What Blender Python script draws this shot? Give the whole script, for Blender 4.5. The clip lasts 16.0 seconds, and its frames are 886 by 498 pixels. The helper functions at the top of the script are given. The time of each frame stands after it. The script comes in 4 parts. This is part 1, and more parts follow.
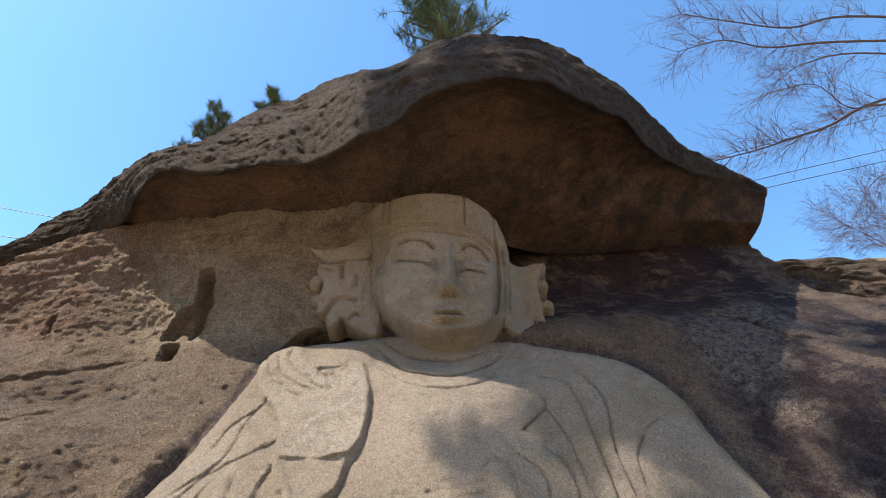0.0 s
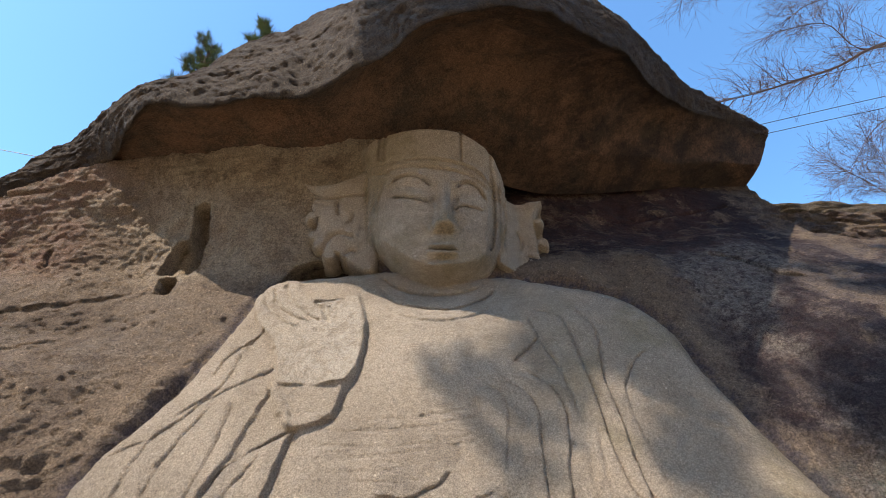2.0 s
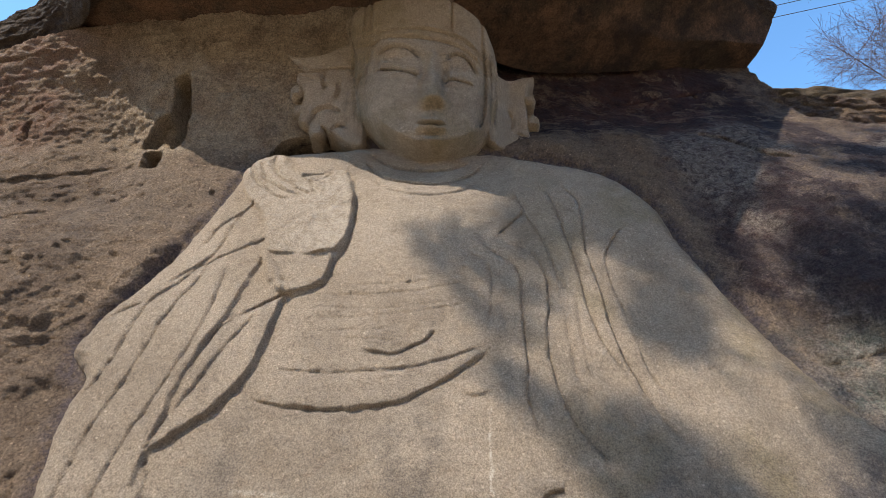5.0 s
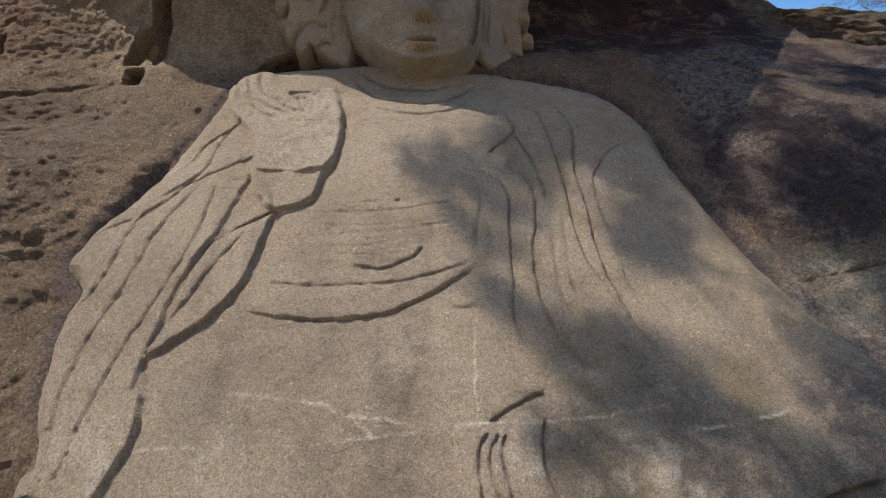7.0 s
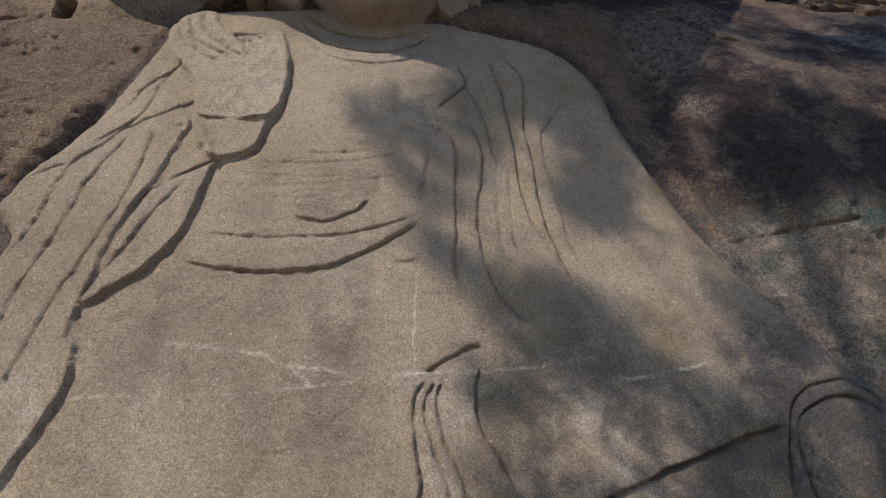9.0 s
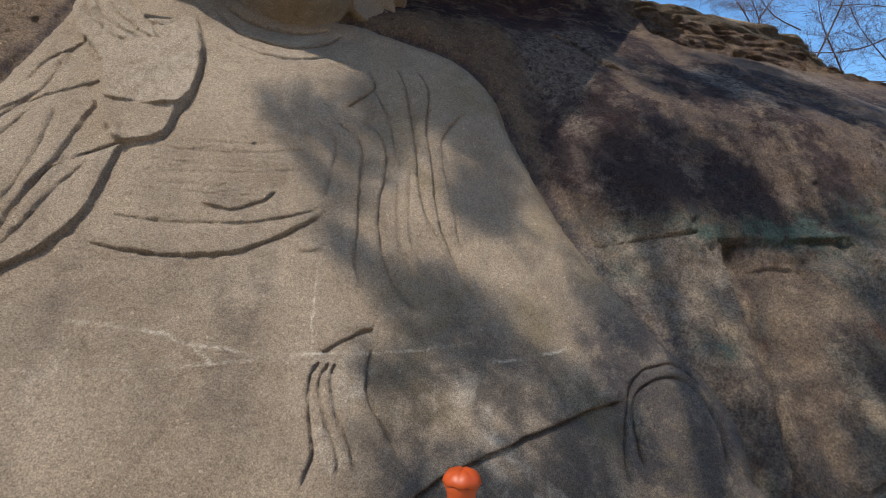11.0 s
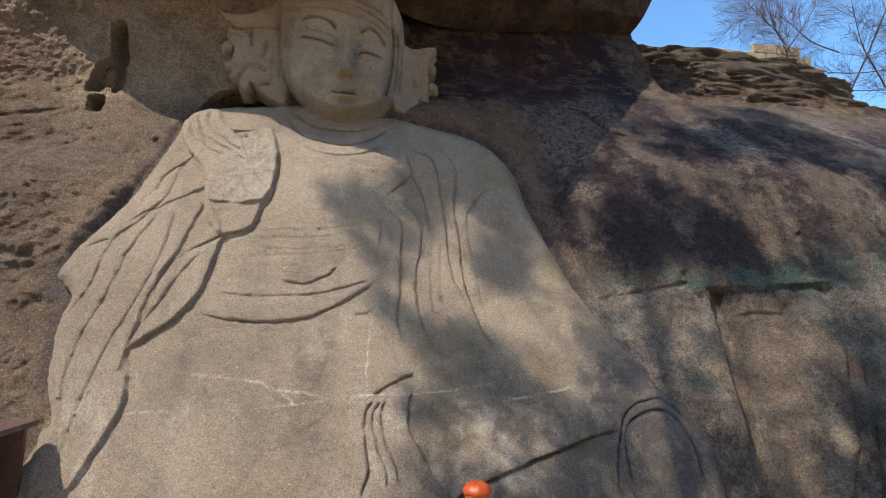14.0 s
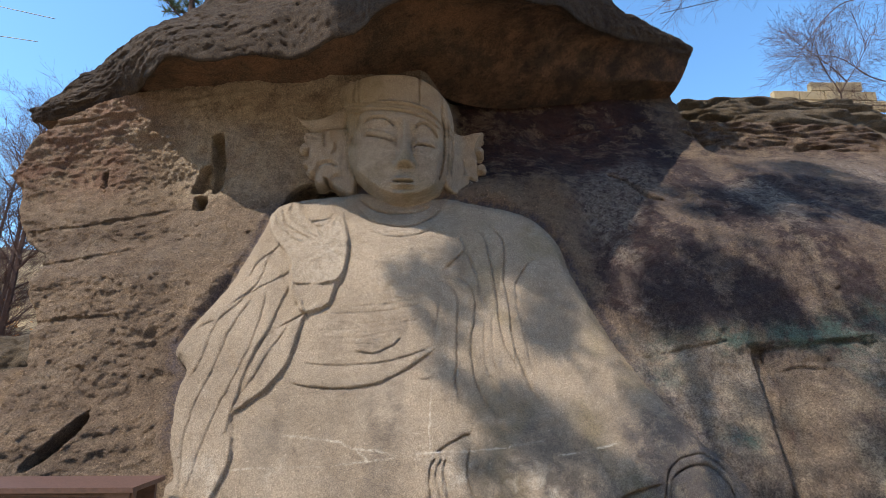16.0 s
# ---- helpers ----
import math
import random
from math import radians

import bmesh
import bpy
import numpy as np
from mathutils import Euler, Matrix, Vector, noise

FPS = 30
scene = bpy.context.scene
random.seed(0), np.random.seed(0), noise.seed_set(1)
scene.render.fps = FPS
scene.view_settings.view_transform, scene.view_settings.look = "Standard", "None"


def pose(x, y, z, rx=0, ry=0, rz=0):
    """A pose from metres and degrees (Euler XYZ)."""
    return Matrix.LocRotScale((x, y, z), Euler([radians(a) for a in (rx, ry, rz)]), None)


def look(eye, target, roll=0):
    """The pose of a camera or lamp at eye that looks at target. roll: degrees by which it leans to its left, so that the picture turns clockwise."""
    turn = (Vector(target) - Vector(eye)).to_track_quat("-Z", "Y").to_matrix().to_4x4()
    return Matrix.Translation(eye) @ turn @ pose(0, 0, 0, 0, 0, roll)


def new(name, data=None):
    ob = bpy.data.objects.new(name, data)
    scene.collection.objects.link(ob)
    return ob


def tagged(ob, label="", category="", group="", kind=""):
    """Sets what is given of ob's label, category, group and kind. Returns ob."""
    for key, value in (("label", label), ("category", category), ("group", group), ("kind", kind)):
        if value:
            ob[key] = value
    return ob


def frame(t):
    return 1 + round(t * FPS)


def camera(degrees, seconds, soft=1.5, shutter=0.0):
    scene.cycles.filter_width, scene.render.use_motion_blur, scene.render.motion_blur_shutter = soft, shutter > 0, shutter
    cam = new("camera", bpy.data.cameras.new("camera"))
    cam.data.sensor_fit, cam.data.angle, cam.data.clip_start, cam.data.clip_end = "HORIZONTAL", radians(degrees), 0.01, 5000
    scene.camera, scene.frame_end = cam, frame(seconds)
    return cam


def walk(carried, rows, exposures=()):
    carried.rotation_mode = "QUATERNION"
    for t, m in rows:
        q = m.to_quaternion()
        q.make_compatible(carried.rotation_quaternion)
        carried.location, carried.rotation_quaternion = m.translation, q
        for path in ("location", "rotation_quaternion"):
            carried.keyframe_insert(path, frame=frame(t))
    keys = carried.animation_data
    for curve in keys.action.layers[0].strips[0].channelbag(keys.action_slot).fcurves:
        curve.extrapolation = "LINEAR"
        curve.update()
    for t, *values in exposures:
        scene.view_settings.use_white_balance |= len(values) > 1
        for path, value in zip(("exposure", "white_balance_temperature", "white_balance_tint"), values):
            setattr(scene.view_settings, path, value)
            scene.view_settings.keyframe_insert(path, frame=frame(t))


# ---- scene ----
cam = camera(78.4, 16.0, soft=0.9)
PATH = [
    (0, (0.041, -0.021, 1.786), (0.029, 1.609, 2.946), -0.2),
    (0.5, (0.041, 0.003, 1.765), (0.032, 1.647, 2.904), -0.2),
    (1, (0.05, 0.025, 1.739), (0.043, 1.694, 2.842), -0.2),
    (1.5, (0.053, 0.04, 1.703), (0.049, 1.739, 2.759), -0.1),
    (2, (0.06, 0.042, 1.699), (0.057, 1.778, 2.692), 0.0),
    (2.5, (0.066, 0.062, 1.665), (0.065, 1.831, 2.598), 0.1),
    (3, (0.074, 0.055, 1.641), (0.077, 1.858, 2.507), 0.1),
    (3.5, (0.088, 0.055, 1.628), (0.095, 1.888, 2.428), 0.2),
    (4, (0.092, 0.063, 1.601), (0.106, 1.919, 2.347), 0.2),
    (6.5, (0.134, 0.068, 1.446), (0.178, 2.017, 1.895), 0.3),
    (7, (0.148, 0.05, 1.421), (0.198, 2.011, 1.81), 0.3),
    (7.5, (0.156, 0.04, 1.403), (0.217, 2.013, 1.721), 0.3),
    (8, (0.155, 0.039, 1.423), (0.234, 2.02, 1.686), 0.4),
    (8.5, (0.216, 0.035, 1.421), (0.324, 2.017, 1.66), 0.6),
    (9, (0.295, 0.006, 1.432), (0.477, 1.985, 1.65), 1.0),
    (9.5, (0.369, -0.037, 1.424), (0.659, 1.932, 1.629), 1.7),
    (10, (0.362, -0.099, 1.416), (0.755, 1.852, 1.612), 2.4),
    (12.5, (0.242, -1.069, 1.526), (0.773, 0.85, 1.721), 2.9),
    (13, (0.205, -1.243, 1.576), (0.684, 0.688, 1.784), 2.5),
    (13.5, (0.257, -1.374, 1.61), (0.662, 0.571, 1.837), 2.0),
    (14, (0.355, -1.579, 1.662), (0.648, 0.38, 1.94), 1.3),
    (14.5, (0.374, -1.748, 1.689), (0.533, 0.217, 2.029), 0.5),
    (15, (0.327, -1.967, 1.748), (0.412, -0.006, 2.129), 0.3),
    (15.5, (0.329, -2.204, 1.778), (0.385, -0.253, 2.213), 0.1),
    (16, (0.449, -2.377, 1.779), (0.493, -0.43, 2.236), -0.1),
]
EXPOSURES = [(0.0, 1.1), (4.0, 1.05), (6.5, 0.72), (9.0, 0.48), (12.5, 0.72), (16.0, 0.92)]
walk(cam, [(t, look(eye, target, roll)) for t, eye, target, roll in PATH], EXPOSURES)

# ---- light: high sun from behind the camera's left, clear sky ----
SUN = Vector((0.60, 0.30, -1.0)).normalized()
world = bpy.data.worlds.new("sky")
scene.world = world
world.use_nodes = True
wn = world.node_tree.nodes
sky = wn.new("ShaderNodeTexSky")
sky.sky_type = "NISHITA"
sky.sun_disc = False
sky.sun_elevation = math.asin(-SUN.z)
sky.sun_rotation = math.atan2(-SUN.x, -SUN.y)
sky.dust_density, sky.ozone_density, sky.altitude = 0.8, 1.0, 100
tint = wn.new("ShaderNodeMix")
tint.data_type, tint.blend_type = "RGBA", "MULTIPLY"
tint.inputs[0].default_value, tint.inputs[7].default_value = 1.0, (0.67, 0.98, 1.15, 1)
world.node_tree.links.new(sky.outputs[0], tint.inputs[6])
world.node_tree.links.new(tint.outputs[2], wn["Background"].inputs[0])
wn["Background"].inputs[1].default_value = 0.15
sun_data = bpy.data.lights.new("sun", "SUN")
sun_data.energy, sun_data.angle, sun_data.color = 4.3, radians(0.5), (1.0, 0.88, 0.73)
sun = new("sun", sun_data)
sun.matrix_world = look((-6, -9, 30), Vector((-6, -9, 30)) + SUN)


# ---- numeric helpers ----
def smooth(t):
    t = np.clip(t, 0.0, 1.0)
    return t * t * (3 - 2 * t)


def lattice(ix, iy, iz, seed):
    h = (ix * 374761393 + iy * 668265263 + iz * 2147483647 + seed * 974711) & 0xFFFFFFFF
    h = ((h ^ (h >> 13)) * 1274126177) & 0xFFFFFFFF
    return ((h ^ (h >> 16)) & 0xFFFF) / 32767.5 - 1.0


def value_noise(x, y, z, seed=0):
    ix, iy, iz = np.floor(x).astype(np.int64), np.floor(y).astype(np.int64), np.floor(z).astype(np.int64)
    fx, fy, fz = x - ix, y - iy, z - iz
    fx, fy, fz = fx * fx * (3 - 2 * fx), fy * fy * (3 - 2 * fy), fz * fz * (3 - 2 * fz)
    out = 0
    for dx in (0, 1):
        for dy in (0, 1):
            for dz in (0, 1):
                w = (fx if dx else 1 - fx) * (fy if dy else 1 - fy) * (fz if dz else 1 - fz)
                out = out + w * lattice(ix + dx, iy + dy, iz + dz, seed)
    return out


def fbm(x, y, z, octaves=4, gain=0.5, seed=0):
    out, amp = 0, 1.0
    wx, wz = value_noise(x * 0.7 + 40, y, z * 0.7, seed + 50), value_noise(x * 0.7, y + 30, z * 0.7 + 9, seed + 51)
    x, z = x + 0.55 * wx + 0.35 * z, z + 0.55 * wz - 0.25 * x
    for k in range(octaves):
        f = 2.03 ** k
        out = out + amp * value_noise(x * f + 11.3 * k, y * f, z * f + 5.1 * k, seed + k)
        amp *= gain
    return out


def spline(points, per=8):
    """A smooth line through points of any dimension."""
    p = np.array(points, float)
    if len(p) < 3:
        return np.array([p[0] + (p[-1] - p[0]) * t for t in np.linspace(0, 1, per)])
    q = np.vstack([2 * p[0] - p[1], p, 2 * p[-1] - p[-2]])
    out = []
    for k in range(len(p) - 1):
        a, b, c, d = q[k:k + 4]
        for t in np.arange(per) / per:
            out.append(0.5 * (2 * b + (c - a) * t + (2 * a - 5 * b + 4 * c - d) * t * t + (3 * b - a - 3 * c + d) * t ** 3))
    out.append(p[-1])
    return np.array(out)


def near_line(X, Z, line, reach):
    """For the places within reach of a line: their index, distance, side (+ on its right hand) and the share of the way along it."""
    lo, hi = line.min(0) - reach, line.max(0) + reach
    idx = np.nonzero((X > lo[0]) & (X < hi[0]) & (Z > lo[1]) & (Z < hi[1]))[0]
    px, pz = X[idx], Z[idx]
    best, side, along = np.full(len(idx), 1e9), np.zeros(len(idx)), np.zeros(len(idx))
    n = len(line) - 1
    for k in range(n):
        a, b = line[k], line[k + 1]
        e = b - a
        t = np.clip(((px - a[0]) * e[0] + (pz - a[1]) * e[1]) / (e @ e + 1e-12), 0, 1)
        dx, dz = px - a[0] - t * e[0], pz - a[1] - t * e[1]
        d = np.hypot(dx, dz)
        m = d < best
        best[m] = d[m]
        side[m] = np.sign(e[1] * dx - e[0] * dz)[m]
        along[m] = ((k + t) / n)[m]
    keep = best < reach
    return idx[keep], best[keep], side[keep], along[keep]


def region(X, Z, points, per=4):
    """Signed distance to a closed outline, positive inside."""
    line = spline(list(points) + [points[0]], per)
    d = np.full(X.shape, 1e9)
    inside = np.zeros(X.shape, bool)
    for a, b in zip(line[:-1], line[1:]):
        e = b - a
        t = np.clip(((X - a[0]) * e[0] + (Z - a[1]) * e[1]) / (e @ e + 1e-12), 0, 1)
        d = np.minimum(d, np.hypot(X - a[0] - t * e[0], Z - a[1] - t * e[1]))
        cross = (a[1] > Z) != (b[1] > Z)
        with np.errstate(divide="ignore", invalid="ignore"):
            xx = a[0] + (Z - a[1]) * e[0] / (e[1] if e[1] else 1e-12)
        inside ^= cross & (X < xx)
    return np.where(inside, d, -d)


def cliff_y(x, z):
    """The rock face behind the figure: leaning back, upright above the shoulders, recessed under the cap."""
    low = 3 + 0.53 * z
    left = np.where(z < 4.3, low, 5.279 + 0.2 * (1 - np.exp(-np.maximum(z - 4.3, 0) * 2.65)))
    right = low + 0.8 * smooth((z - 4.4) / 1.8)
    w = smooth((x - 0.25) / 0.75)
    bulge = 0.45 * smooth((x - 2.5) / 1.2) + 0.3 * smooth((x - 4.0) / 1.5)
    set_back = 0.45 * smooth((z - 5.4) / 0.6) * smooth((x - 5.35) / 0.5)
    return left * (1 - w) + right * w - bulge * smooth((4.9 - z) / 1.6) + set_back


# ---- materials ----
def material(name):
    m = bpy.data.materials.new(name)
    m.use_nodes = True
    nt = m.node_tree
    return m, nt, nt.nodes["Principled BSDF"]


def node(nt, kind, **inputs):
    n = nt.nodes.new(kind)
    for k, v in inputs.items():
        n.inputs[k.replace("_", " ")].default_value = v
    return n


def ramp(nt, fac, stops):
    r = nt.nodes.new("ShaderNodeValToRGB")
    nt.links.new(fac, r.inputs[0])
    els = r.color_ramp.elements
    while len(els) < len(stops):
        els.new(0.5)
    for e, (p, c) in zip(els, stops):
        e.position, e.color = p, (*c, 1)
    return r.outputs[0]


def blend(nt, fac, a, b, mode="MIX"):
    n = nt.nodes.new("ShaderNodeMix")
    n.data_type, n.blend_type = "RGBA", mode
    for sock, v in ((n.inputs[0], fac), (n.inputs[6], a), (n.inputs[7], b)):
        if isinstance(v, (int, float)):
            sock.default_value = v
        elif isinstance(v, tuple):
            sock.default_value = (*v, 1)
        else:
            nt.links.new(v, sock)
    return n.outputs[2]


def noise_fac(nt, co, scale, detail=4.0, rough=0.55):
    n = node(nt, "ShaderNodeTexNoise", Scale=scale, Detail=detail, Roughness=rough)
    nt.links.new(co, n.inputs["Vector"])
    return n.outputs["Fac"]


def attribute(nt, name):
    n = nt.nodes.new("ShaderNodeAttribute")
    n.attribute_name = name
    return n.outputs["Fac"]


def stone(name, dark, mid, light, grain=1.0, bump=0.02, stains=(), patch=0.5, fine_scale=55.0):
    """Weathered granite: broad patches, coarse grains and mineral specks, with stain and painted-shade masks carried by
    the mesh.
    """
    m, nt, bsdf = material(name)
    co = nt.nodes.new("ShaderNodeTexCoord").outputs["Object"]
    broad = noise_fac(nt, co, 0.9, 5, 0.6)
    medium = noise_fac(nt, co, 7.0, 5, 0.62)
    fine = noise_fac(nt, co, fine_scale, 4, 0.8)
    col = ramp(nt, broad, [(0.32, dark), (0.52, mid), (0.72, light)])
    col = blend(nt, patch, col, ramp(nt, medium, [(0.3, dark), (0.5, mid), (0.75, light)]))
    vor = node(nt, "ShaderNodeTexVoronoi", Scale=70.0)
    nt.links.new(co, vor.inputs["Vector"])
    speck = ramp(nt, vor.outputs["Color"], [(0.88, (0, 0, 0)), (0.94, (1, 1, 1))])
    sp = nt.nodes.new("ShaderNodeMath")
    sp.operation = "MULTIPLY"
    sp.inputs[1].default_value = 0.55 * grain
    nt.links.new(speck, sp.inputs[0])
    col = blend(nt, sp.outputs[0], col, tuple(min(1, c * 1.6) for c in light))
    for key, colour, amount, scale in stains:
        f = attribute(nt, key)
        br = ramp(nt, noise_fac(nt, co, scale, 12, 0.78), [(0.41, (0.1, 0.1, 0.1)), (0.56, (1, 1, 1))])
        mu = nt.nodes.new("ShaderNodeMath")
        mu.operation, mu.use_clamp = "MULTIPLY", True
        nt.links.new(f, mu.inputs[0])
        nt.links.new(br, mu.inputs[1])
        m2 = nt.nodes.new("ShaderNodeMath")
        m2.operation, m2.use_clamp = "MULTIPLY", True
        m2.inputs[1].default_value = amount
        nt.links.new(mu.outputs[0], m2.inputs[0])
        col = blend(nt, m2.outputs[0], col, colour)
    col = blend(nt, 0.62 * grain, col, ramp(nt, fine, [(0.36, (0.14, 0.13, 0.13)), (0.5, (0.52, 0.52, 0.52)), (0.62, (0.95, 0.94, 0.91))]), "OVERLAY")
    pits = noise_fac(nt, co, fine_scale * 0.42, 2, 0.6)
    col = blend(nt, 0.4 * grain, col, ramp(nt, pits, [(0.34, (0.25, 0.24, 0.24)), (0.46, (0.52, 0.52, 0.52)), (0.7, (0.66, 0.65, 0.64))]), "OVERLAY")
    nt.links.new(col, bsdf.inputs["Base Color"])
    bsdf.inputs["Roughness"].default_value = 0.9
    bsdf.inputs["Specular IOR Level"].default_value = 0.25
    add = nt.nodes.new("ShaderNodeMath")
    add.operation = "MULTIPLY_ADD"
    nt.links.new(fine, add.inputs[0])
    add.inputs[1].default_value = 1.5 * grain
    nt.links.new(medium, add.inputs[2])
    b = node(nt, "ShaderNodeBump", Strength=1.0, Distance=bump)
    nt.links.new(add.outputs[0], b.inputs["Height"])
    nt.links.new(b.outputs[0], bsdf.inputs["Normal"])
    return m


def plain(name, colour, rough=0.6, metal=0.0, vary=0.25, scale=12.0, bump=0.004):
    m, nt, bsdf = material(name)
    co = nt.nodes.new("ShaderNodeTexCoord").outputs["Object"]
    f = noise_fac(nt, co, scale, 5, 0.6)
    lo, hi = tuple(c * (1 - vary) for c in colour), tuple(min(1, c * (1 + vary)) for c in colour)
    nt.links.new(ramp(nt, f, [(0.3, lo), (0.7, hi)]), bsdf.inputs["Base Color"])
    bsdf.inputs["Roughness"].default_value, bsdf.inputs["Metallic"].default_value = rough, metal
    b = node(nt, "ShaderNodeBump", Strength=0.6, Distance=bump)
    nt.links.new(f, b.inputs["Height"])
    nt.links.new(b.outputs[0], bsdf.inputs["Normal"])
    return m


# the near-black tint carries real dark stains as well as painted shade
STAIN_SHADE_TINTS = (("stain_blue", (0.105, 0.086, 0.098), 0.95, 9.0), ("stain_shade", (0.036, 0.022, 0.027), 1.0, 2.2), ("stain_highlight", (0.43, 0.345, 0.245), 0.85, 3.0),
          ("stain_bounce", (0.17, 0.075, 0.055), 0.8, 2.0), ("stain_green", (0.07, 0.13, 0.115), 0.85, 5.0),
          ("lichen", (0.36, 0.31, 0.26), 0.6, 13.0))
M_CLIFF = stone("cliff_stone", (0.115, 0.081, 0.057), (0.225, 0.163, 0.114), (0.34, 0.255, 0.178), 1.0, 0.075, STAIN_SHADE_TINTS)
# the cap's red tint holds warm ground bounce, its dark tint partly painted shade
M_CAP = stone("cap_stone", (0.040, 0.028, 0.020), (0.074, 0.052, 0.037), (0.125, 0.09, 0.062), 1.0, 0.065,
              (("stain_bounce", (0.27, 0.145, 0.085), 0.85, 1.6), ("stain_shade", (0.028, 0.019, 0.017), 0.9, 1.8)))
M_STATUE = stone("carved_stone", (0.31, 0.246, 0.184), (0.42, 0.342, 0.262), (0.5, 0.413, 0.323), 0.9, 0.045,
                 (("stain_shade", (0.10, 0.09, 0.085), 0.8, 2.5), ("stain_green", (0.27, 0.22, 0.125), 0.5, 2.5),
                  ("stain_highlight", (0.82, 0.76, 0.66), 0.9, 14.0), ("stain_blue", (0.11, 0.098, 0.102), 0.75, 7.0)), 0.35, 95.0)
M_WOOD = plain("brown_stained_wood", (0.068, 0.034, 0.027), 0.55, 0, 0.3, 30)
M_BARK = plain("grey_bark", (0.085, 0.05, 0.042), 0.9, 0, 0.3, 25)
M_NEEDLE = plain("pine_needles", (0.10, 0.125, 0.035), 0.7, 0, 0.45, 3)
M_GROUND = plain("packed_earth", (0.42, 0.335, 0.225), 0.95, 0, 0.3, 3, 0.02)


# ---- mesh helpers ----
def part(name, bm, mat, parent=None, label=""):
    me = bpy.data.meshes.new(name)
    bm.to_mesh(me)
    bm.free()
    me.materials.append(mat)
    ob = new(name, me)
    if parent:
        ob.parent = parent
    if label:
        tagged(ob, label)
    return ob


def sheet(name, V, mat, keep=None, masks=None):
    """A surface from a grid of places V (rows, columns, 3), with named masks as attributes."""
    r, c = V.shape[:2]
    k = np.arange(r * c).reshape(r, c)
    faces = np.stack([k[:-1, :-1], k[:-1, 1:], k[1:, 1:], k[1:, :-1]], -1).reshape(-1, 4)
    if keep is not None:
        faces = faces[keep.ravel()[faces].any(1)]
    used = np.zeros(r * c, bool)
    used[faces.ravel()] = True
    renum = np.cumsum(used) - 1
    faces = renum[faces]
    co = V.reshape(-1, 3)[used]
    me = bpy.data.meshes.new(name)
    me.vertices.add(len(co))
    me.vertices.foreach_set("co", co.astype(np.float32).ravel())
    me.loops.add(faces.size)
    me.loops.foreach_set("vertex_index", faces.ravel().astype(np.int32))
    me.polygons.add(len(faces))
    me.polygons.foreach_set("loop_start", np.arange(0, faces.size, 4, dtype=np.int32))
    me.update(calc_edges=True)
    me.validate()
    me.polygons.foreach_set("use_smooth", np.ones(len(me.polygons), bool))
    for key, values in (masks or {}).items():
        at = me.attributes.new(key, "FLOAT", "POINT")
        at.data.foreach_set("value", values.ravel()[used].astype(np.float32))
    me.materials.append(mat)
    return new(name, me)


def box(bm, lo, hi):
    """An upright box between two corners."""
    m = Matrix.Translation([(a + b) / 2 for a, b in zip(lo, hi)]) @ Matrix.Diagonal([b - a for a, b in zip(lo, hi)] + [1])
    return bmesh.ops.create_cube(bm, size=1, matrix=m)


def tube(bm, line, radii, sides=6):
    """A round, tapering bar along a line."""
    line = [Vector(p) for p in line]
    rings = []
    for k, p in enumerate(line):
        way = (line[min(k + 1, len(line) - 1)] - line[max(k - 1, 0)]).normalized()
        a = way.orthogonal().normalized()
        b = way.cross(a)
        r = float(radii[k] if hasattr(radii, "__len__") else radii)
        rings.append([bm.verts.new(p + r * (math.cos(t) * a + math.sin(t) * b)) for t in (2 * math.pi * s / sides for s in range(sides))])
    for u, v in zip(rings[:-1], rings[1:]):
        for s in range(sides):
            bm.faces.new((u[s], u[(s + 1) % sides], v[(s + 1) % sides], v[s]))
    return rings


# ---- ground ----
bm = bmesh.new()
bmesh.ops.create_grid(bm, x_segments=60, y_segments=60, size=400)
for v in bm.verts:
    v.co.z = -0.02 + 0.02 * math.sin(v.co.x) * math.cos(v.co.y)
tagged(part("ground", bm, M_GROUND), "packed earth courtyard before the rock", "ground", kind="structure")

# ---- the outlines of the carving, on the rock face (x across, z up) ----
BODY = [(-0.57, 4.43), (-0.9, 4.36), (-1.34, 4.3), (-1.75, 4.14), (-1.9, 3.61), (-2.12, 2.9), (-2.39, 2.34), (-2.49, 2.04), (-2.29, 1.85), (-2.3, 1.59), (-2.22, 1.15), (-2.08, 0.81)] + [(-2.12, 0.67)] + [(-1.9, -0.3)] + [(3.25, -0.1), (3.42, 0.3), (3.43, 0.65), (3.34, 0.92), (3.2, 1.08), (3.1, 1.24), (2.98, 1.45), (2.81, 1.74), (2.64, 2.07), (2.55, 2.34), (2.44, 2.6), (2.34, 2.9), (2.25, 3.25), (2.15, 3.62), (1.86, 3.97), (1.42, 4.16), (0.95, 4.24), (0.67, 4.32)]
HEAD = [(-0.99, 6.1), (-0.97, 6.2), (-0.88, 6.24), (-0.55, 6.29), (-0.11, 6.31), (0.28, 6.25), (0.55, 6.1), (0.7, 5.94), (0.77, 5.75), (0.8, 5.5), (0.81, 5.12), (0.68, 4.6), (0.46, 4.33), (0.05, 4.19), (-0.32, 4.31), (-0.6, 4.56), (-0.81, 4.83), (-0.88, 5.29), (-0.91, 5.76)]
EAR_LEFT = [(-1.66, 5.73), (-1.5, 5.66), (-1.2, 5.71), (-0.88, 5.86), (-0.76, 5.52), (-0.97, 5.49), (-1.32, 5.45), (-1.5, 5.54)]
EAR_RIGHT = [(0.68, 5.44), (1.18, 5.58), (1.3, 5.54), (1.18, 5.34), (1.19, 4.84), (1.2, 4.54), (0.67, 4.48)]
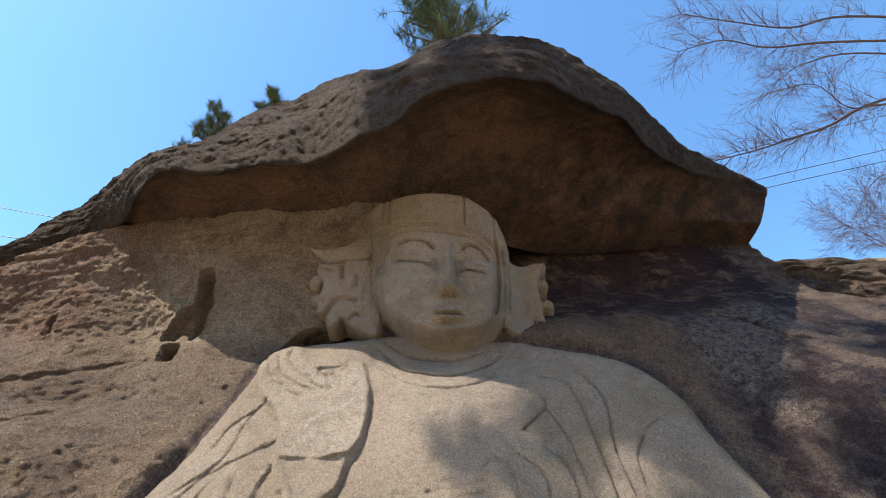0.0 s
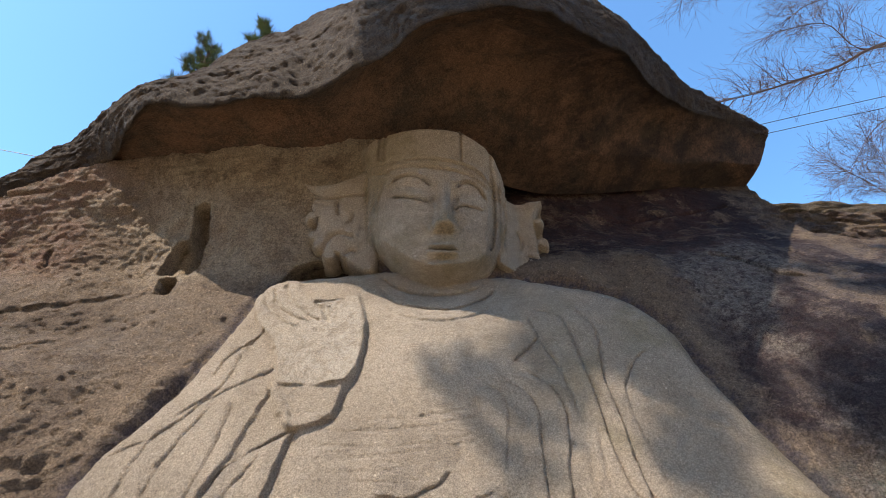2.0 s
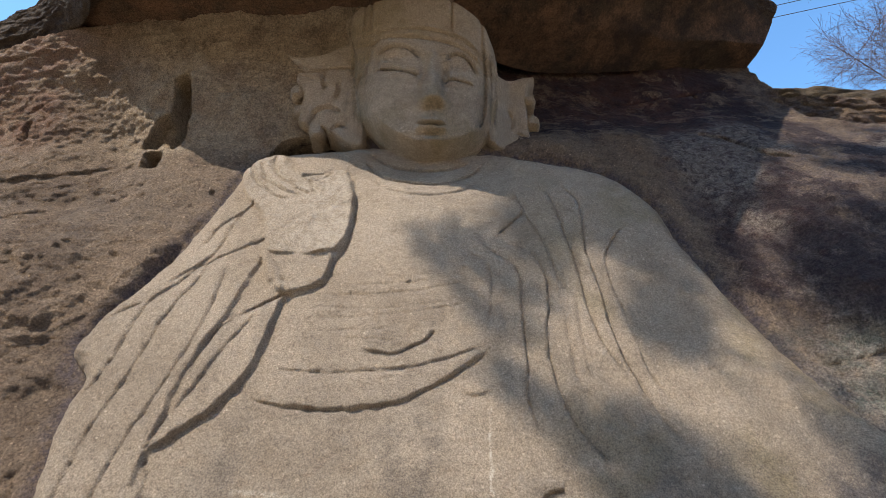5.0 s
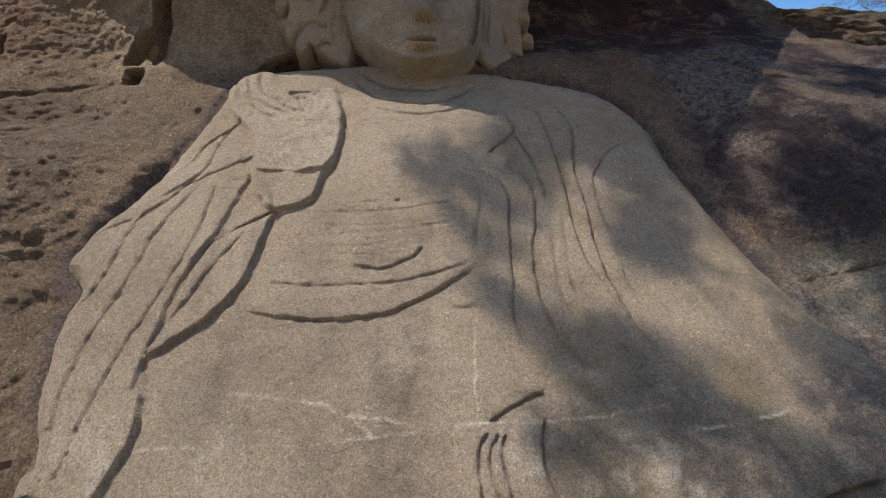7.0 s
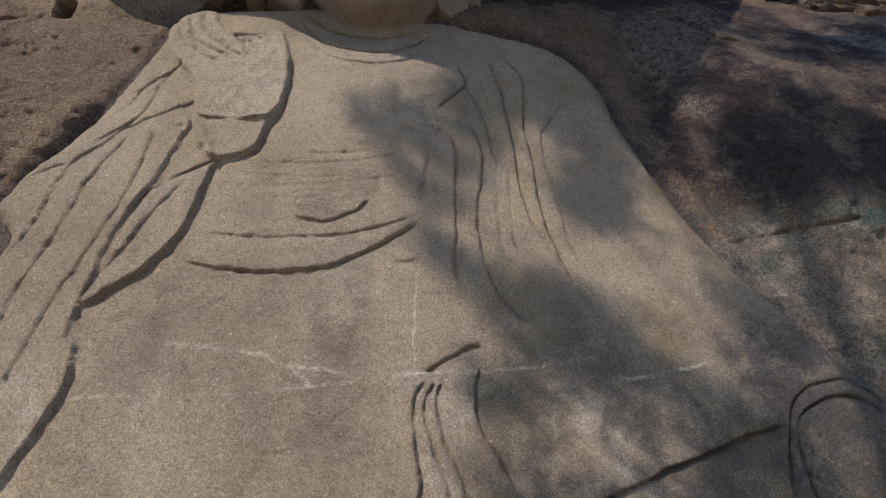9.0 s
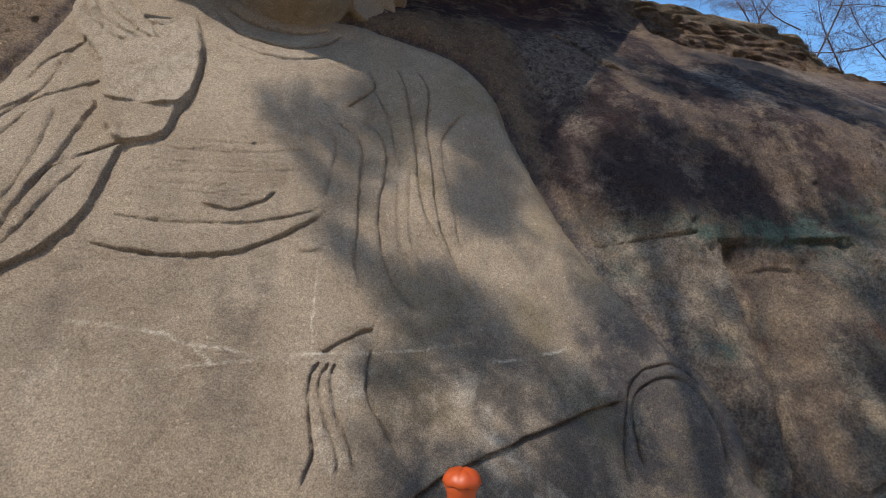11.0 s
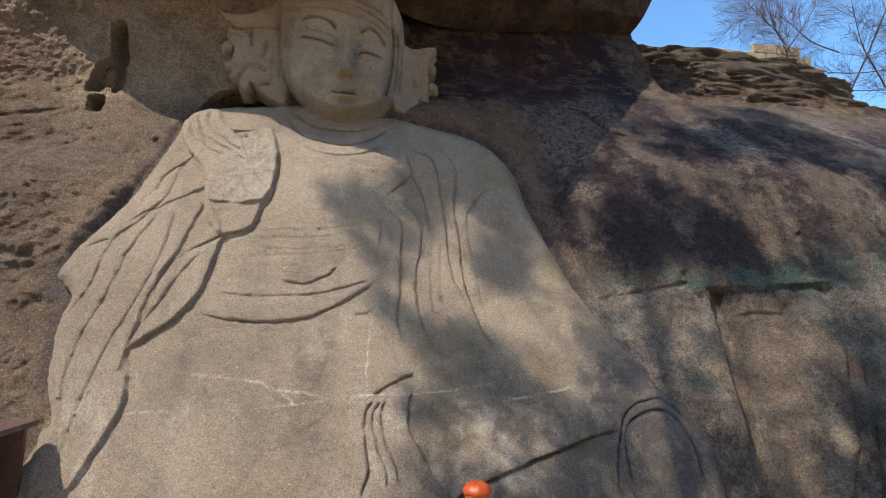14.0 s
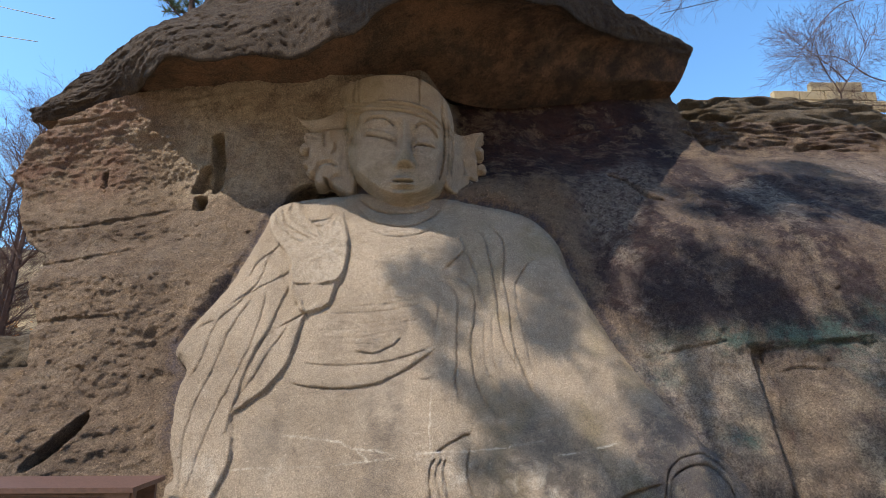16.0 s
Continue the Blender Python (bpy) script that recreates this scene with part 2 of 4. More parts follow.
EAR_CLOUD = [(-1.47, 5.43), (-0.97, 5.51), (-0.73, 5.38), (-0.68, 4.44), (-0.93, 4.48), (-1.1, 4.65), (-1.32, 4.67), (-1.45, 4.88), (-1.42, 5.14), (-1.51, 5.28)]
CURLS = [(p, r) for p, r in zip([(-1.51, 5.37), (-1.56, 5.18), (-1.51, 4.92), (-1.43, 4.78), (-1.29, 4.63), (-1.25, 5.17), (-1.23, 4.9), (-1.1, 4.66), (-1.01, 4.88), (-0.92, 4.57), (-1.16, 5.38), (-0.96, 5.17), (-0.84, 4.81), (1.22, 5.48), (1.28, 5.26), (1.3, 4.94), (1.25, 4.64)], (0.10, 0.10, 0.085, 0.10, 0.10, 0.24, 0.20, 0.09, 0.14, 0.14, 0.12, 0.15, 0.16, 0.10, 0.085, 0.10, 0.10))]


# folds of the robe: (depth, spread, points); the stone drops on the left hand of each line
STEPS = [
    (0.039, 0.08, [(-0.8, 3.96), (-0.65, 3.53), (-0.64, 3.12), (-0.74, 2.78), (-0.79, 2.61), (-1.07, 2.51), (-1.39, 2.3), (-1.5, 2.16), (-1.56, 1.93), (-1.61, 1.62), (-1.63, 1.41)]),
    (0.044, 0.07, [(-1.07, 2.49), (-1.1, 2.18), (-1.17, 1.86), (-1.32, 1.65), (-1.63, 1.4)]),
    (0.028, 0.05, [(-1.23, 2.36), (-1.37, 2.08), (-1.46, 1.84), (-1.56, 1.64)]),
    (0.039, 0.07, [(-1.64, 1.39), (-1.55, 1.19), (-1.53, 0.92), (-1.62, 0.66), (-1.72, 0.43)]),
    (0.028, 0.07, [(-1.57, 2.83), (-1.57, 2.42), (-1.64, 1.93), (-1.78, 1.49), (-1.85, 1.1), (-1.87, 0.79), (-1.89, 0.47)]),
    (0.028, 0.07, [(-1.7, 2.83), (-1.87, 2.35), (-1.95, 1.87), (-2.04, 1.49), (-2.03, 1.1), (-1.95, 0.75), (-1.93, 0.5)]),
    (0.025, 0.08, [(-1.32, 3.1), (-1.48, 2.97), (-1.62, 2.89), (-1.86, 2.75), (-1.99, 2.61)]),
    (0.03, 0.08, [(-1.52, 3.54), (-1.66, 3.35), (-1.7, 2.98), (-1.87, 2.68), (-2.06, 2.41), (-2.13, 1.92), (-2.26, 1.62)]),
    (0.03, 0.08, [(-1.64, 3.41), (-1.82, 3.2), (-1.86, 2.97)]),
    (0.025, 0.06, [(-2.07, 2.44), (-2.27, 2.34), (-2.47, 2.18)]),
    (0.026, 0.06, [(0.5, 2.07), (0.15, 1.85), (-0.11, 1.72), (-0.48, 1.65), (-0.82, 1.68), (-1.11, 1.73)]),
    (0.018, 0.06, [(0.46, 2.11), (0.15, 2.0), (-0.16, 1.93), (-0.63, 1.9), (-0.99, 1.92)]),
    (0.024, 0.05, [(0.11, 2.23), (0.01, 2.13), (-0.17, 2.04), (-0.39, 2.06)]),
    (0.014, 0.05, [(0.5, 1.79), (0.34, 1.75), (0.21, 1.83)]),
    (0.020, 0.05, [(0.32, 2.69), (0.31, 2.8), (0.38, 2.88), (0.49, 2.85), (0.54, 2.7), (0.53, 2.51), (0.48, 2.21)]),
    (0.030, 0.06, [(0.54, 2.95), (0.7, 2.85), (0.77, 2.69), (0.75, 2.31), (0.74, 2.02), (0.71, 1.73), (0.78, 1.47)]),
    (0.030, 0.06, [(0.72, 3.03), (0.88, 2.94), (0.97, 2.74), (0.98, 2.52), (0.92, 2.26), (0.91, 1.9), (0.94, 1.69), (1.04, 1.5), (1.21, 1.29)]),
    (0.024, 0.06, [(0.87, 3.4), (0.99, 3.13), (1.05, 2.85), (1.07, 2.63)]),
    (0.032, 0.07, [(0.83, 3.76), (1.09, 3.69), (1.18, 3.44), (1.23, 3.1), (1.25, 2.74), (1.26, 2.42), (1.29, 2.17), (1.36, 1.99), (1.44, 1.86)]),
    (0.034, 0.07, [(1.22, 3.83), (1.39, 3.62), (1.4, 3.3), (1.36, 2.98), (1.39, 2.63), (1.39, 2.32), (1.42, 2.04), (1.49, 1.82), (1.57, 1.58), (1.67, 1.4)]),
    (0.022, 0.07, [(1.89, 3.33), (1.69, 3.18), (1.53, 2.95), (1.49, 2.69), (1.52, 2.42), (1.55, 2.17), (1.58, 1.9), (1.66, 1.7)]),
    (0.032, 0.06, [(0.82, 3.68), (0.88, 3.43), (0.76, 3.28), (0.63, 3.15)]),
    (0.016, 0.06, [(1.2, 2.6), (1.16, 2.2), (1.18, 1.85), (1.32, 1.6), (1.5, 1.4)]),
    (0.014, 0.05, [(1.08, 2.4), (1.06, 2.0), (1.12, 1.7), (1.3, 1.48)]),
    (0.040, 0.05, [(0.49, 0.99), (0.43, 0.91), (0.43, 0.76), (0.46, 0.59), (0.48, 0.46), (0.42, 0.3)]),
    (0.034, 0.05, [(0.56, 1.0), (0.49, 0.88), (0.52, 0.7), (0.6, 0.52), (0.64, 0.35)]),
    (0.034, 0.05, [(0.6, 0.99), (0.56, 0.88), (0.6, 0.7), (0.68, 0.54), (0.74, 0.35)]),
    (0.020, 0.04, [(0.68, 0.97), (0.72, 0.84)]),
    (0.040, 0.06, [(0.84, 1.07), (0.8, 0.97), (0.81, 0.79), (0.91, 0.62), (1.02, 0.38)]),
    (0.034, 0.05, [(0.87, 1.21), (0.76, 1.19), (0.63, 1.12), (0.49, 1.04)]),
    (0.060, 0.10, [(2.73, 0.78), (2.36, 0.68), (1.93, 0.54), (1.5, 0.4), (1.13, 0.25), (1.11, 0.09)]),
    (0.022, 0.05, [(2.5, 1.02), (2.62, 0.9), (2.73, 0.78)]),
    (0.055, 0.05, [(2.6, 0.2), (2.68, 0.55), (2.83, 0.9), (3.0, 1.0), (3.16, 1.0), (3.28, 0.85), (3.36, 0.6)]),
    (0.065, 0.05, [(2.77, 0.3), (2.75, 0.57), (2.79, 0.75), (2.87, 0.86), (3.0, 0.92), (3.12, 0.92), (3.22, 0.82), (3.25, 0.6), (3.22, 0.35)]),
    (0.014, 0.04, [(2.98, 0.82), (3.0, 0.66), (3.06, 0.5)]),
]
# fine cut lines: (depth, width, points)
CUTS = [
    (0.035, 0.018, [(-1.77, 4.09), (-1.61, 3.77), (-1.4, 3.57), (-1.25, 3.49)]),
    (0.04, 0.02, [(-1.66, 4.14), (-1.52, 3.8), (-1.31, 3.63), (-1.13, 3.54)]),
    (0.04, 0.02, [(-1.54, 4.19), (-1.46, 3.91), (-1.25, 3.7), (-1.05, 3.56)]),
    (0.035, 0.018, [(-1.42, 4.17), (-1.29, 3.93), (-1.1, 3.76), (-0.98, 3.54)]),
    (0.04, 0.022, [(-1.18, 3.86), (-1.08, 3.85), (-0.89, 3.93)]),
    (0.015, 0.012, [(-1.18, 3.83), (-1.1, 3.76), (-0.99, 3.78), (-0.89, 3.93)]),
    (0.012, 0.012, [(-1.01, 3.3), (-0.92, 3.1)]),
    (0.008, 0.012, [(-0.73, 2.6), (-0.3, 2.61), (0.07, 2.66), (0.42, 2.74)]),
    (0.010, 0.012, [(-0.94, 2.4), (-0.28, 2.4), (0.21, 2.46), (0.47, 2.57)]),
    (0.007, 0.012, [(-0.85, 2.21), (-0.38, 2.21), (-0.03, 2.29)]),
    (0.045, 0.018, [(-0.66, 4.2), (-0.5, 3.98), (-0.29, 3.86), (0.1, 3.8), (0.44, 3.95), (0.58, 4.12)]),
    (0.045, 0.018, [(-0.6, 4.3), (-0.4, 4.14), (-0.2, 4.07), (0.16, 4.05), (0.46, 4.19)]),
    (0.025, 0.016, [(-0.62, 3.92), (-0.38, 3.7), (-0.06, 3.6), (0.31, 3.67), (0.56, 3.84)]),
    (0.05, 0.022, [(-1.2, 5.45), (-1.19, 5.3), (-1.16, 5.18)]),
    (0.035, 0.018, [(-1.5, 5.36), (-1.4, 5.37), (-1.3, 5.32)]),
    (0.06, 0.03, [(-1.34, 4.66), (-1.24, 4.88), (-1.08, 4.93), (-0.95, 4.86)]),
    (0.05, 0.025, [(-1.05, 4.62), (-0.98, 4.7), (-0.9, 4.68)]),
    (0.04, 0.02, [(-1.02, 5.3), (-1.0, 5.15), (-1.06, 5.05)]),
    (0.04, 0.02, [(0.92, 5.1), (0.98, 4.95), (0.95, 4.8)]),
    (0.04, 0.02, [(1.02, 4.75), (1.12, 4.7), (1.1, 4.6)]),
    (0.012, 0.012, [(-0.9, 2.52), (-0.38, 2.52), (0.06, 2.57), (0.32, 2.63)]),
    (0.010, 0.012, [(-0.76, 2.31), (-0.36, 2.33), (0.1, 2.39), (0.45, 2.48)]),
    (0.008, 0.010, [(-0.6, 2.14), (-0.2, 2.14), (0.02, 2.2)]),
    (0.012, 0.012, [(1.18, 1.21), (1.15, 1.11)]),
    (0.015, 0.014, [(-1.8, 1.06), (-1.8, 0.91)]),
    (0.015, 0.014, [(-1.96, 1.94), (-2.09, 1.83)]),
    (0.02, 0.02, [(-2.27, 1.3), (-2.21, 1.33)]),
]
# raised areas: (height, edge, outline)
PLATEAUS = [
    (0.055, 0.035, [(-1.85, 4.02), (-1.78, 4.11), (-1.66, 4.17), (-1.55, 4.22), (-1.42, 4.17), (-1.27, 3.97), (-1.08, 3.89), (-0.82, 3.97), (-0.72, 3.81), (-0.65, 3.51), (-0.64, 3.17), (-0.71, 2.98), (-0.83, 2.93), (-1.08, 2.9), (-1.27, 2.94), (-1.33, 3.13), (-1.43, 3.34), (-1.6, 3.52), (-1.72, 3.7)]),
    (0.045, 0.04, [(-1.3, 2.95), (-1.02, 2.9), (-0.78, 2.96), (-0.74, 2.82), (-0.78, 2.65), (-0.9, 2.55), (-1.06, 2.51), (-1.18, 2.62), (-1.28, 2.77)]),
    (0.036, 0.03, [(-1.29, 2.98), (-1.06, 2.52), (-1.39, 2.31), (-1.5, 2.16), (-1.57, 1.62), (-1.62, 1.41), (-1.31, 1.65), (-1.16, 1.86), (-1.09, 2.17), (-1.07, 2.47), (-1.07, 2.5), (-1.67, 3.28), (-1.97, 2.75), (-2.53, 2.15), (-2.36, 1.7), (-2.26, 1.29), (-2.0, 0.36), (-1.73, 0.39), (-1.61, 0.67), (-1.52, 0.92), (-1.53, 1.19), (-1.63, 1.39)]),
    (0.014, 0.03, [(-1.26, 2.56), (-1.12, 1.73), (-0.75, 1.67), (-0.32, 1.68), (0.01, 1.78), (0.29, 1.95), (0.56, 2.17), (0.58, 2.46), (0.32, 2.81), (-0.56, 2.71)]),
]
VEINS = [
    [(-1.07, 1.2), (-0.78, 1.17), (-0.51, 1.13), (-0.31, 1.08), (-0.08, 1.06), (0.12, 1.0)],
    [(-1.52, 0.9), (-1.12, 0.91), (-0.86, 0.92), (-0.47, 0.93), (-0.13, 0.97), (0.22, 1.02), (0.56, 1.04), (0.81, 1.05), (1.13, 1.08), (1.59, 1.13)],
    [(-0.3, 1.09), (-0.2, 1.02), (-0.14, 0.96)],
    [(0.47, 1.68), (0.45, 1.41), (0.45, 1.07)],
    [(1.72, 1.01), (1.92, 1.03), (2.39, 1.13)],
]

# ---- the statue: one relief ----
STEP = 0.012
gx, gz = np.meshgrid(np.arange(-3.0, 3.9, STEP), np.arange(-0.1, 6.75, STEP))
X, Z = gx.ravel(), gz.ravel()
WX = X + 0.010 * fbm(X * 4, X * 0, Z * 4, 3, seed=31) + 0.005 * fbm(X * 22, X * 0, Z * 22, 2, seed=33)
WZ = Z + 0.010 * fbm(X * 4, X * 0 + 9, Z * 4, 3, seed=37) + 0.005 * fbm(X * 22, X * 0 + 4, Z * 22, 2, seed=39)
d_body, d_head = region(WX, WZ, BODY), region(X, Z, HEAD)
d_ears = np.maximum(np.maximum(region(WX, WZ, EAR_LEFT), region(WX, WZ, EAR_RIGHT)), region(WX, WZ, EAR_CLOUD))
curl = np.zeros(X.shape)
for (cx, cz), cr in CURLS:
    cx, cr = cx - 0.07 * np.sign(cx), 0.9 * cr
    q = np.hypot(WX - cx, WZ - cz)
    d_ears = np.maximum(d_ears, cr - q)
    curl = np.maximum(curl, np.sqrt(np.clip(1 - (q / cr) ** 2, 0, 1)) * (0.01 + 0.05 * cr))
rise = 0.14 * np.sqrt(np.clip(smooth((d_body + 0.02) / 0.16), 0, 1)) + 0.05 * smooth(d_body / 0.7)
fold = np.zeros(X.shape)
for depth, spread, pts in STEPS:
    line = spline(pts, 7)
    idx, d, side, along = near_line(WX, WZ, line, spread * 2.6)
    fade = smooth(along / 0.06) * smooth((1 - along) / 0.06)
    s = -d * side
    low = np.where(s > -0.01, np.exp(-np.maximum(s, 0) / (0.55 * spread)) - 0.03, 0) * smooth((s + 0.009) / 0.018)
    lip = 0.35 * np.exp(-((s + 0.04) / 0.045) ** 2)
    cut = 0.45 * np.exp(-((s - 0.010) / 0.011) ** 2)
    fade = fade * (0.95 + 0.12 * fbm(X[idx] * 6, X[idx] * 0, Z[idx] * 6, 3, seed=12))
    fold[idx] += fade * (0.6 if pts[0][0] < 0 else 0.85) * depth * (np.clip(low, 0, 1) - lip + cut)
for depth, width, pts in CUTS:
    idx, d, side, along = near_line(WX, WZ, spline(pts, 7), width * 4)
    fold[idx] += depth * np.exp(-(d / width) ** 2) * smooth(along / 0.08) * smooth((1 - along) / 0.08)
vein = np.zeros(X.shape)
for pts in VEINS:
    idx, d, side, along = near_line(WX + 0.02 * fbm(X * 9, X * 0, Z * 9, 2, seed=5), WZ, spline(pts, 6), 0.08)
    vein[idx] = np.maximum(vein[idx], np.exp(-(d / 0.0075) ** 2) * (0.25 + 0.75 * smooth((fbm(X[idx] * 5, X[idx] * 0, Z[idx] * 5, 3, seed=6) + 0.25) / 0.5)))
for height, soft_edge, pts in PLATEAUS:
    d = region(WX, WZ, pts, 3)
    rise += height * smooth(d / soft_edge + 0.5) * smooth((d_body + 0.03) / 0.06)
rise *= 1 - 0.75 * np.exp(-((X - 0.03) / 0.75) ** 4) * smooth((Z - 3.6) / 0.55)
rise -= fold
rise += 0.006 * vein
# raised hand, drapery over the arm, knee
for cx, cz, rx, rz, h in ((-1.22, 3.45, 0.45, 0.5, 0.03), (0.1, 3.2, 0.8, 0.6, 0.04)):
    q = ((X - cx) / rx) ** 2 + ((Z - cz) / rz) ** 2
    rise += h * np.clip(1 - q, 0, 1) ** 0.8 * smooth(d_body / 0.1)

# head: a rounded block with face, crown band, side locks and ear ornaments
hx = X + 0.03
low_round = np.sqrt(np.clip(1 - (np.clip(4.83 - Z, 0, 9) / 0.7) ** 2.2, 0, 1))
head = 0.36 * np.clip(1 - (np.abs(hx) / 0.88) ** 2.3, 0, 1) ** 0.5 * (0.35 + 0.65 * low_round) * smooth(d_head / 0.10 + 0.1)
JAW = [(-0.7, 5.35), (-0.71, 5.0), (-0.6, 4.64), (-0.4, 4.38), (-0.14, 4.22), (0.09, 4.19), (0.33, 4.27), (0.5, 4.43), (0.57, 4.7), (0.59, 5.1), (0.58, 5.45), (0.4, 5.7), (-0.1, 5.78), (-0.52, 5.74)]
d_face = region(X, Z, JAW)
head += 0.05 * smooth((d_face + 0.02) / 0.07) + 0.075 * np.sqrt(np.clip(d_face / 0.55, 0, 1))


def swell(cx, cz, rx, rz, h, power=2.0):
    return h * np.exp(-(np.abs((X - cx) / rx) ** power + np.abs((Z - cz) / rz) ** power))


def along_line(pts, reach):
    """Places near a line drawn from left to right: index, height above it, and a fade towards its ends."""
    idx, d, side, along = near_line(X, Z, spline(pts, 8), reach)
    return idx, -d * side, smooth(along / 0.12 + 0.15) * smooth((1 - along) / 0.12 + 0.15)


# shade of the carved creases, put into the colour as a dark tint
crease_shade = np.zeros(X.shape)
# brows, lids
for brow, eye in (([(-0.55, 5.45), (-0.45, 5.51), (-0.31, 5.52), (-0.18, 5.47), (-0.06, 5.35)], [(-0.53, 5.235), (-0.4, 5.215), (-0.25, 5.17), (-0.09, 5.09)]),
                  ([(0.19, 5.33), (0.27, 5.41), (0.36, 5.42), (0.46, 5.36), (0.56, 5.22)], [(0.18, 5.03), (0.27, 5.07), (0.37, 5.065), (0.51, 5.04)])):
    cx, cz = np.mean([p[0] for p in eye]), np.mean([p[1] for p in eye])
    head -= swell(cx, cz + 0.12, 0.25, 0.13, 0.035, 4)
    idx, s, f = along_line(brow, 0.2)
    head[idx] += f * (0.03 * smooth((s + 0.008) / 0.025) * np.exp(-np.clip(s, 0, 9) / 0.12) - 0.04 * np.exp(-((s + 0.016) / 0.016) ** 2))
    crease_shade[idx] += f * np.exp(-((s + 0.016) / 0.018) ** 2)
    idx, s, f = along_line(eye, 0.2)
    crease_shade[idx] += 1.2 * f * np.exp(-(s / 0.016) ** 2)
    head[idx] += f * (0.03 * np.exp(-((s - 0.07) / 0.055) ** 2) + 0.016 * np.exp(-((s + 0.04) / 0.035) ** 2) - 0.07 * np.exp(-(s / 0.016) ** 2) - 0.008 * np.exp(-((s - 0.12) / 0.014) ** 2))
head -= swell(-0.04, 5.16, 0.06, 0.14, 0.04) + swell(0.17, 5.13, 0.05, 0.14, 0.05)
# nose with its wings and nostrils
nose_x = 0.065 + 0.02 * (5.0 - Z)
nose_t = np.clip((5.4 - Z) / 0.7, 0, 1)
ridge = np.exp(-np.abs((X - nose_x) / (0.05 + 0.045 * nose_t)) ** 3)
head += (0.03 + 0.14 * nose_t ** 1.2) * ridge * smooth((Z - 4.645) / 0.09) * smooth((5.52 - Z) / 0.2)
head += swell(-0.035, 4.735, 0.05, 0.05, 0.07) + swell(0.175, 4.735, 0.05, 0.05, 0.07)
head -= swell(0.02, 4.675, 0.032, 0.018, 0.035) + swell(0.12, 4.675, 0.032, 0.018, 0.035)
head -= swell(0.065, 4.58, 0.022, 0.05, 0.025)
# lips, chin, cheeks
head += swell(0.05, 4.45, 0.26, 0.14, 0.025)
idx, s, f = along_line([(-0.11, 4.475), (-0.02, 4.45), (0.05, 4.455), (0.12, 4.445), (0.2, 4.47)], 0.15)
head[idx] += f * (0.05 * np.exp(-((s - 0.038) / 0.026) ** 2) + 0.055 * np.exp(-((s + 0.048) / 0.034) ** 2) - 0.06 * np.exp(-(s / 0.014) ** 2))
crease_shade[idx] += f * np.exp(-(s / 0.014) ** 2)
# nostrils, shaded right flank of the nose and lip groove, painted dark
crease_shade += swell(0.02, 4.675, 0.035, 0.02, 1.0) + swell(0.12, 4.675, 0.035, 0.02, 1.0) + swell(0.16, 4.95, 0.018, 0.2, 0.5) + swell(0.065, 4.6, 0.016, 0.04, 0.4)
head -= swell(0.05, 4.345, 0.12, 0.025, 0.035) - swell(0.05, 4.26, 0.17, 0.06, 0.03)
head += swell(-0.38, 4.85, 0.2, 0.2, 0.03) + swell(0.4, 4.82, 0.15, 0.2, 0.03)
# crown: a double band, then upright panels
band = np.interp(X, [-0.95, -0.55, -0.21, 0.12, 0.32, 0.5, 0.65], [5.83, 5.76, 5.74, 5.69, 5.62, 5.51, 5.44])
head += 0.03 * smooth((Z - band + 0.1) / 0.02) + 0.045 * smooth((Z - band) / 0.025)
head -= 0.03 * np.exp(-((Z - band) / 0.014) ** 2) + 0.02 * np.exp(-((Z - band + 0.05) / 0.014) ** 2) + 0.03 * np.exp(-((Z - band + 0.11) / 0.016) ** 2)
for px_, wide in ((-0.72, 0.018), (-0.65, 0.018), (0.26, 0.014), (0.6, 0.02)):
    head -= 0.035 * np.exp(-((X - px_) / wide) ** 2) * smooth((Z - band) / 0.05)
# ears and side locks
for pts, depth, width in (([(-0.87, 5.62), (-0.88, 5.3), (-0.92, 4.9), (-0.86, 4.6)], 0.045, 0.02), ([(-0.82, 5.5), (-0.83, 5.1), (-0.8, 4.75)], 0.035, 0.018), ([(-0.74, 5.3), (-0.79, 5.15), (-0.78, 4.95), (-0.69, 4.62)], 0.05, 0.022), ([(-0.7, 5.28), (-0.66, 5.2), (-0.68, 5.08)], 0.035, 0.018),
                          ([(0.62, 5.62), (0.64, 5.2), (0.6, 4.75), (0.55, 4.55)], 0.06, 0.022), ([(0.7, 5.55), (0.71, 5.1), (0.68, 4.7)], 0.04, 0.018), ([(0.76, 5.4), (0.77, 5.0), (0.74, 4.65)], 0.04, 0.018)):
    idx, d, side, along = near_line(X, Z, spline(pts, 7), width * 4)
    head[idx] -= depth * np.exp(-(d / width) ** 2) * smooth(along / 0.1) * smooth((1 - along) / 0.1)
    crease_shade[idx] += 0.7 * np.exp(-(d / width) ** 2) * smooth(along / 0.1) * smooth((1 - along) / 0.1)
head -= 0.05 * np.exp(-((X + 0.7) / 0.016) ** 2 - ((Z - 5.1) / 0.018) ** 2)
on_head = d_head > 0
ears = 0.10 * smooth((d_ears + 0.01) / 0.05) + curl - fold
out = np.where(d_body > -0.02, np.maximum(rise, 0), 0)
out = np.where((d_ears > -0.02) & (Z > 4.35), np.maximum(out, ears), out)
out = np.where(on_head, np.maximum(head + 0.02, out), out)
inside = np.maximum(np.maximum(d_body, d_head), d_ears)
out += 0.010 * fbm(X * 3, X * 0, Z * 3, 3, seed=2) + 0.006 * fbm(X * 15, X * 0, Z * 16, 3, 0.7, seed=8) * (1 - 0.6 * on_head)
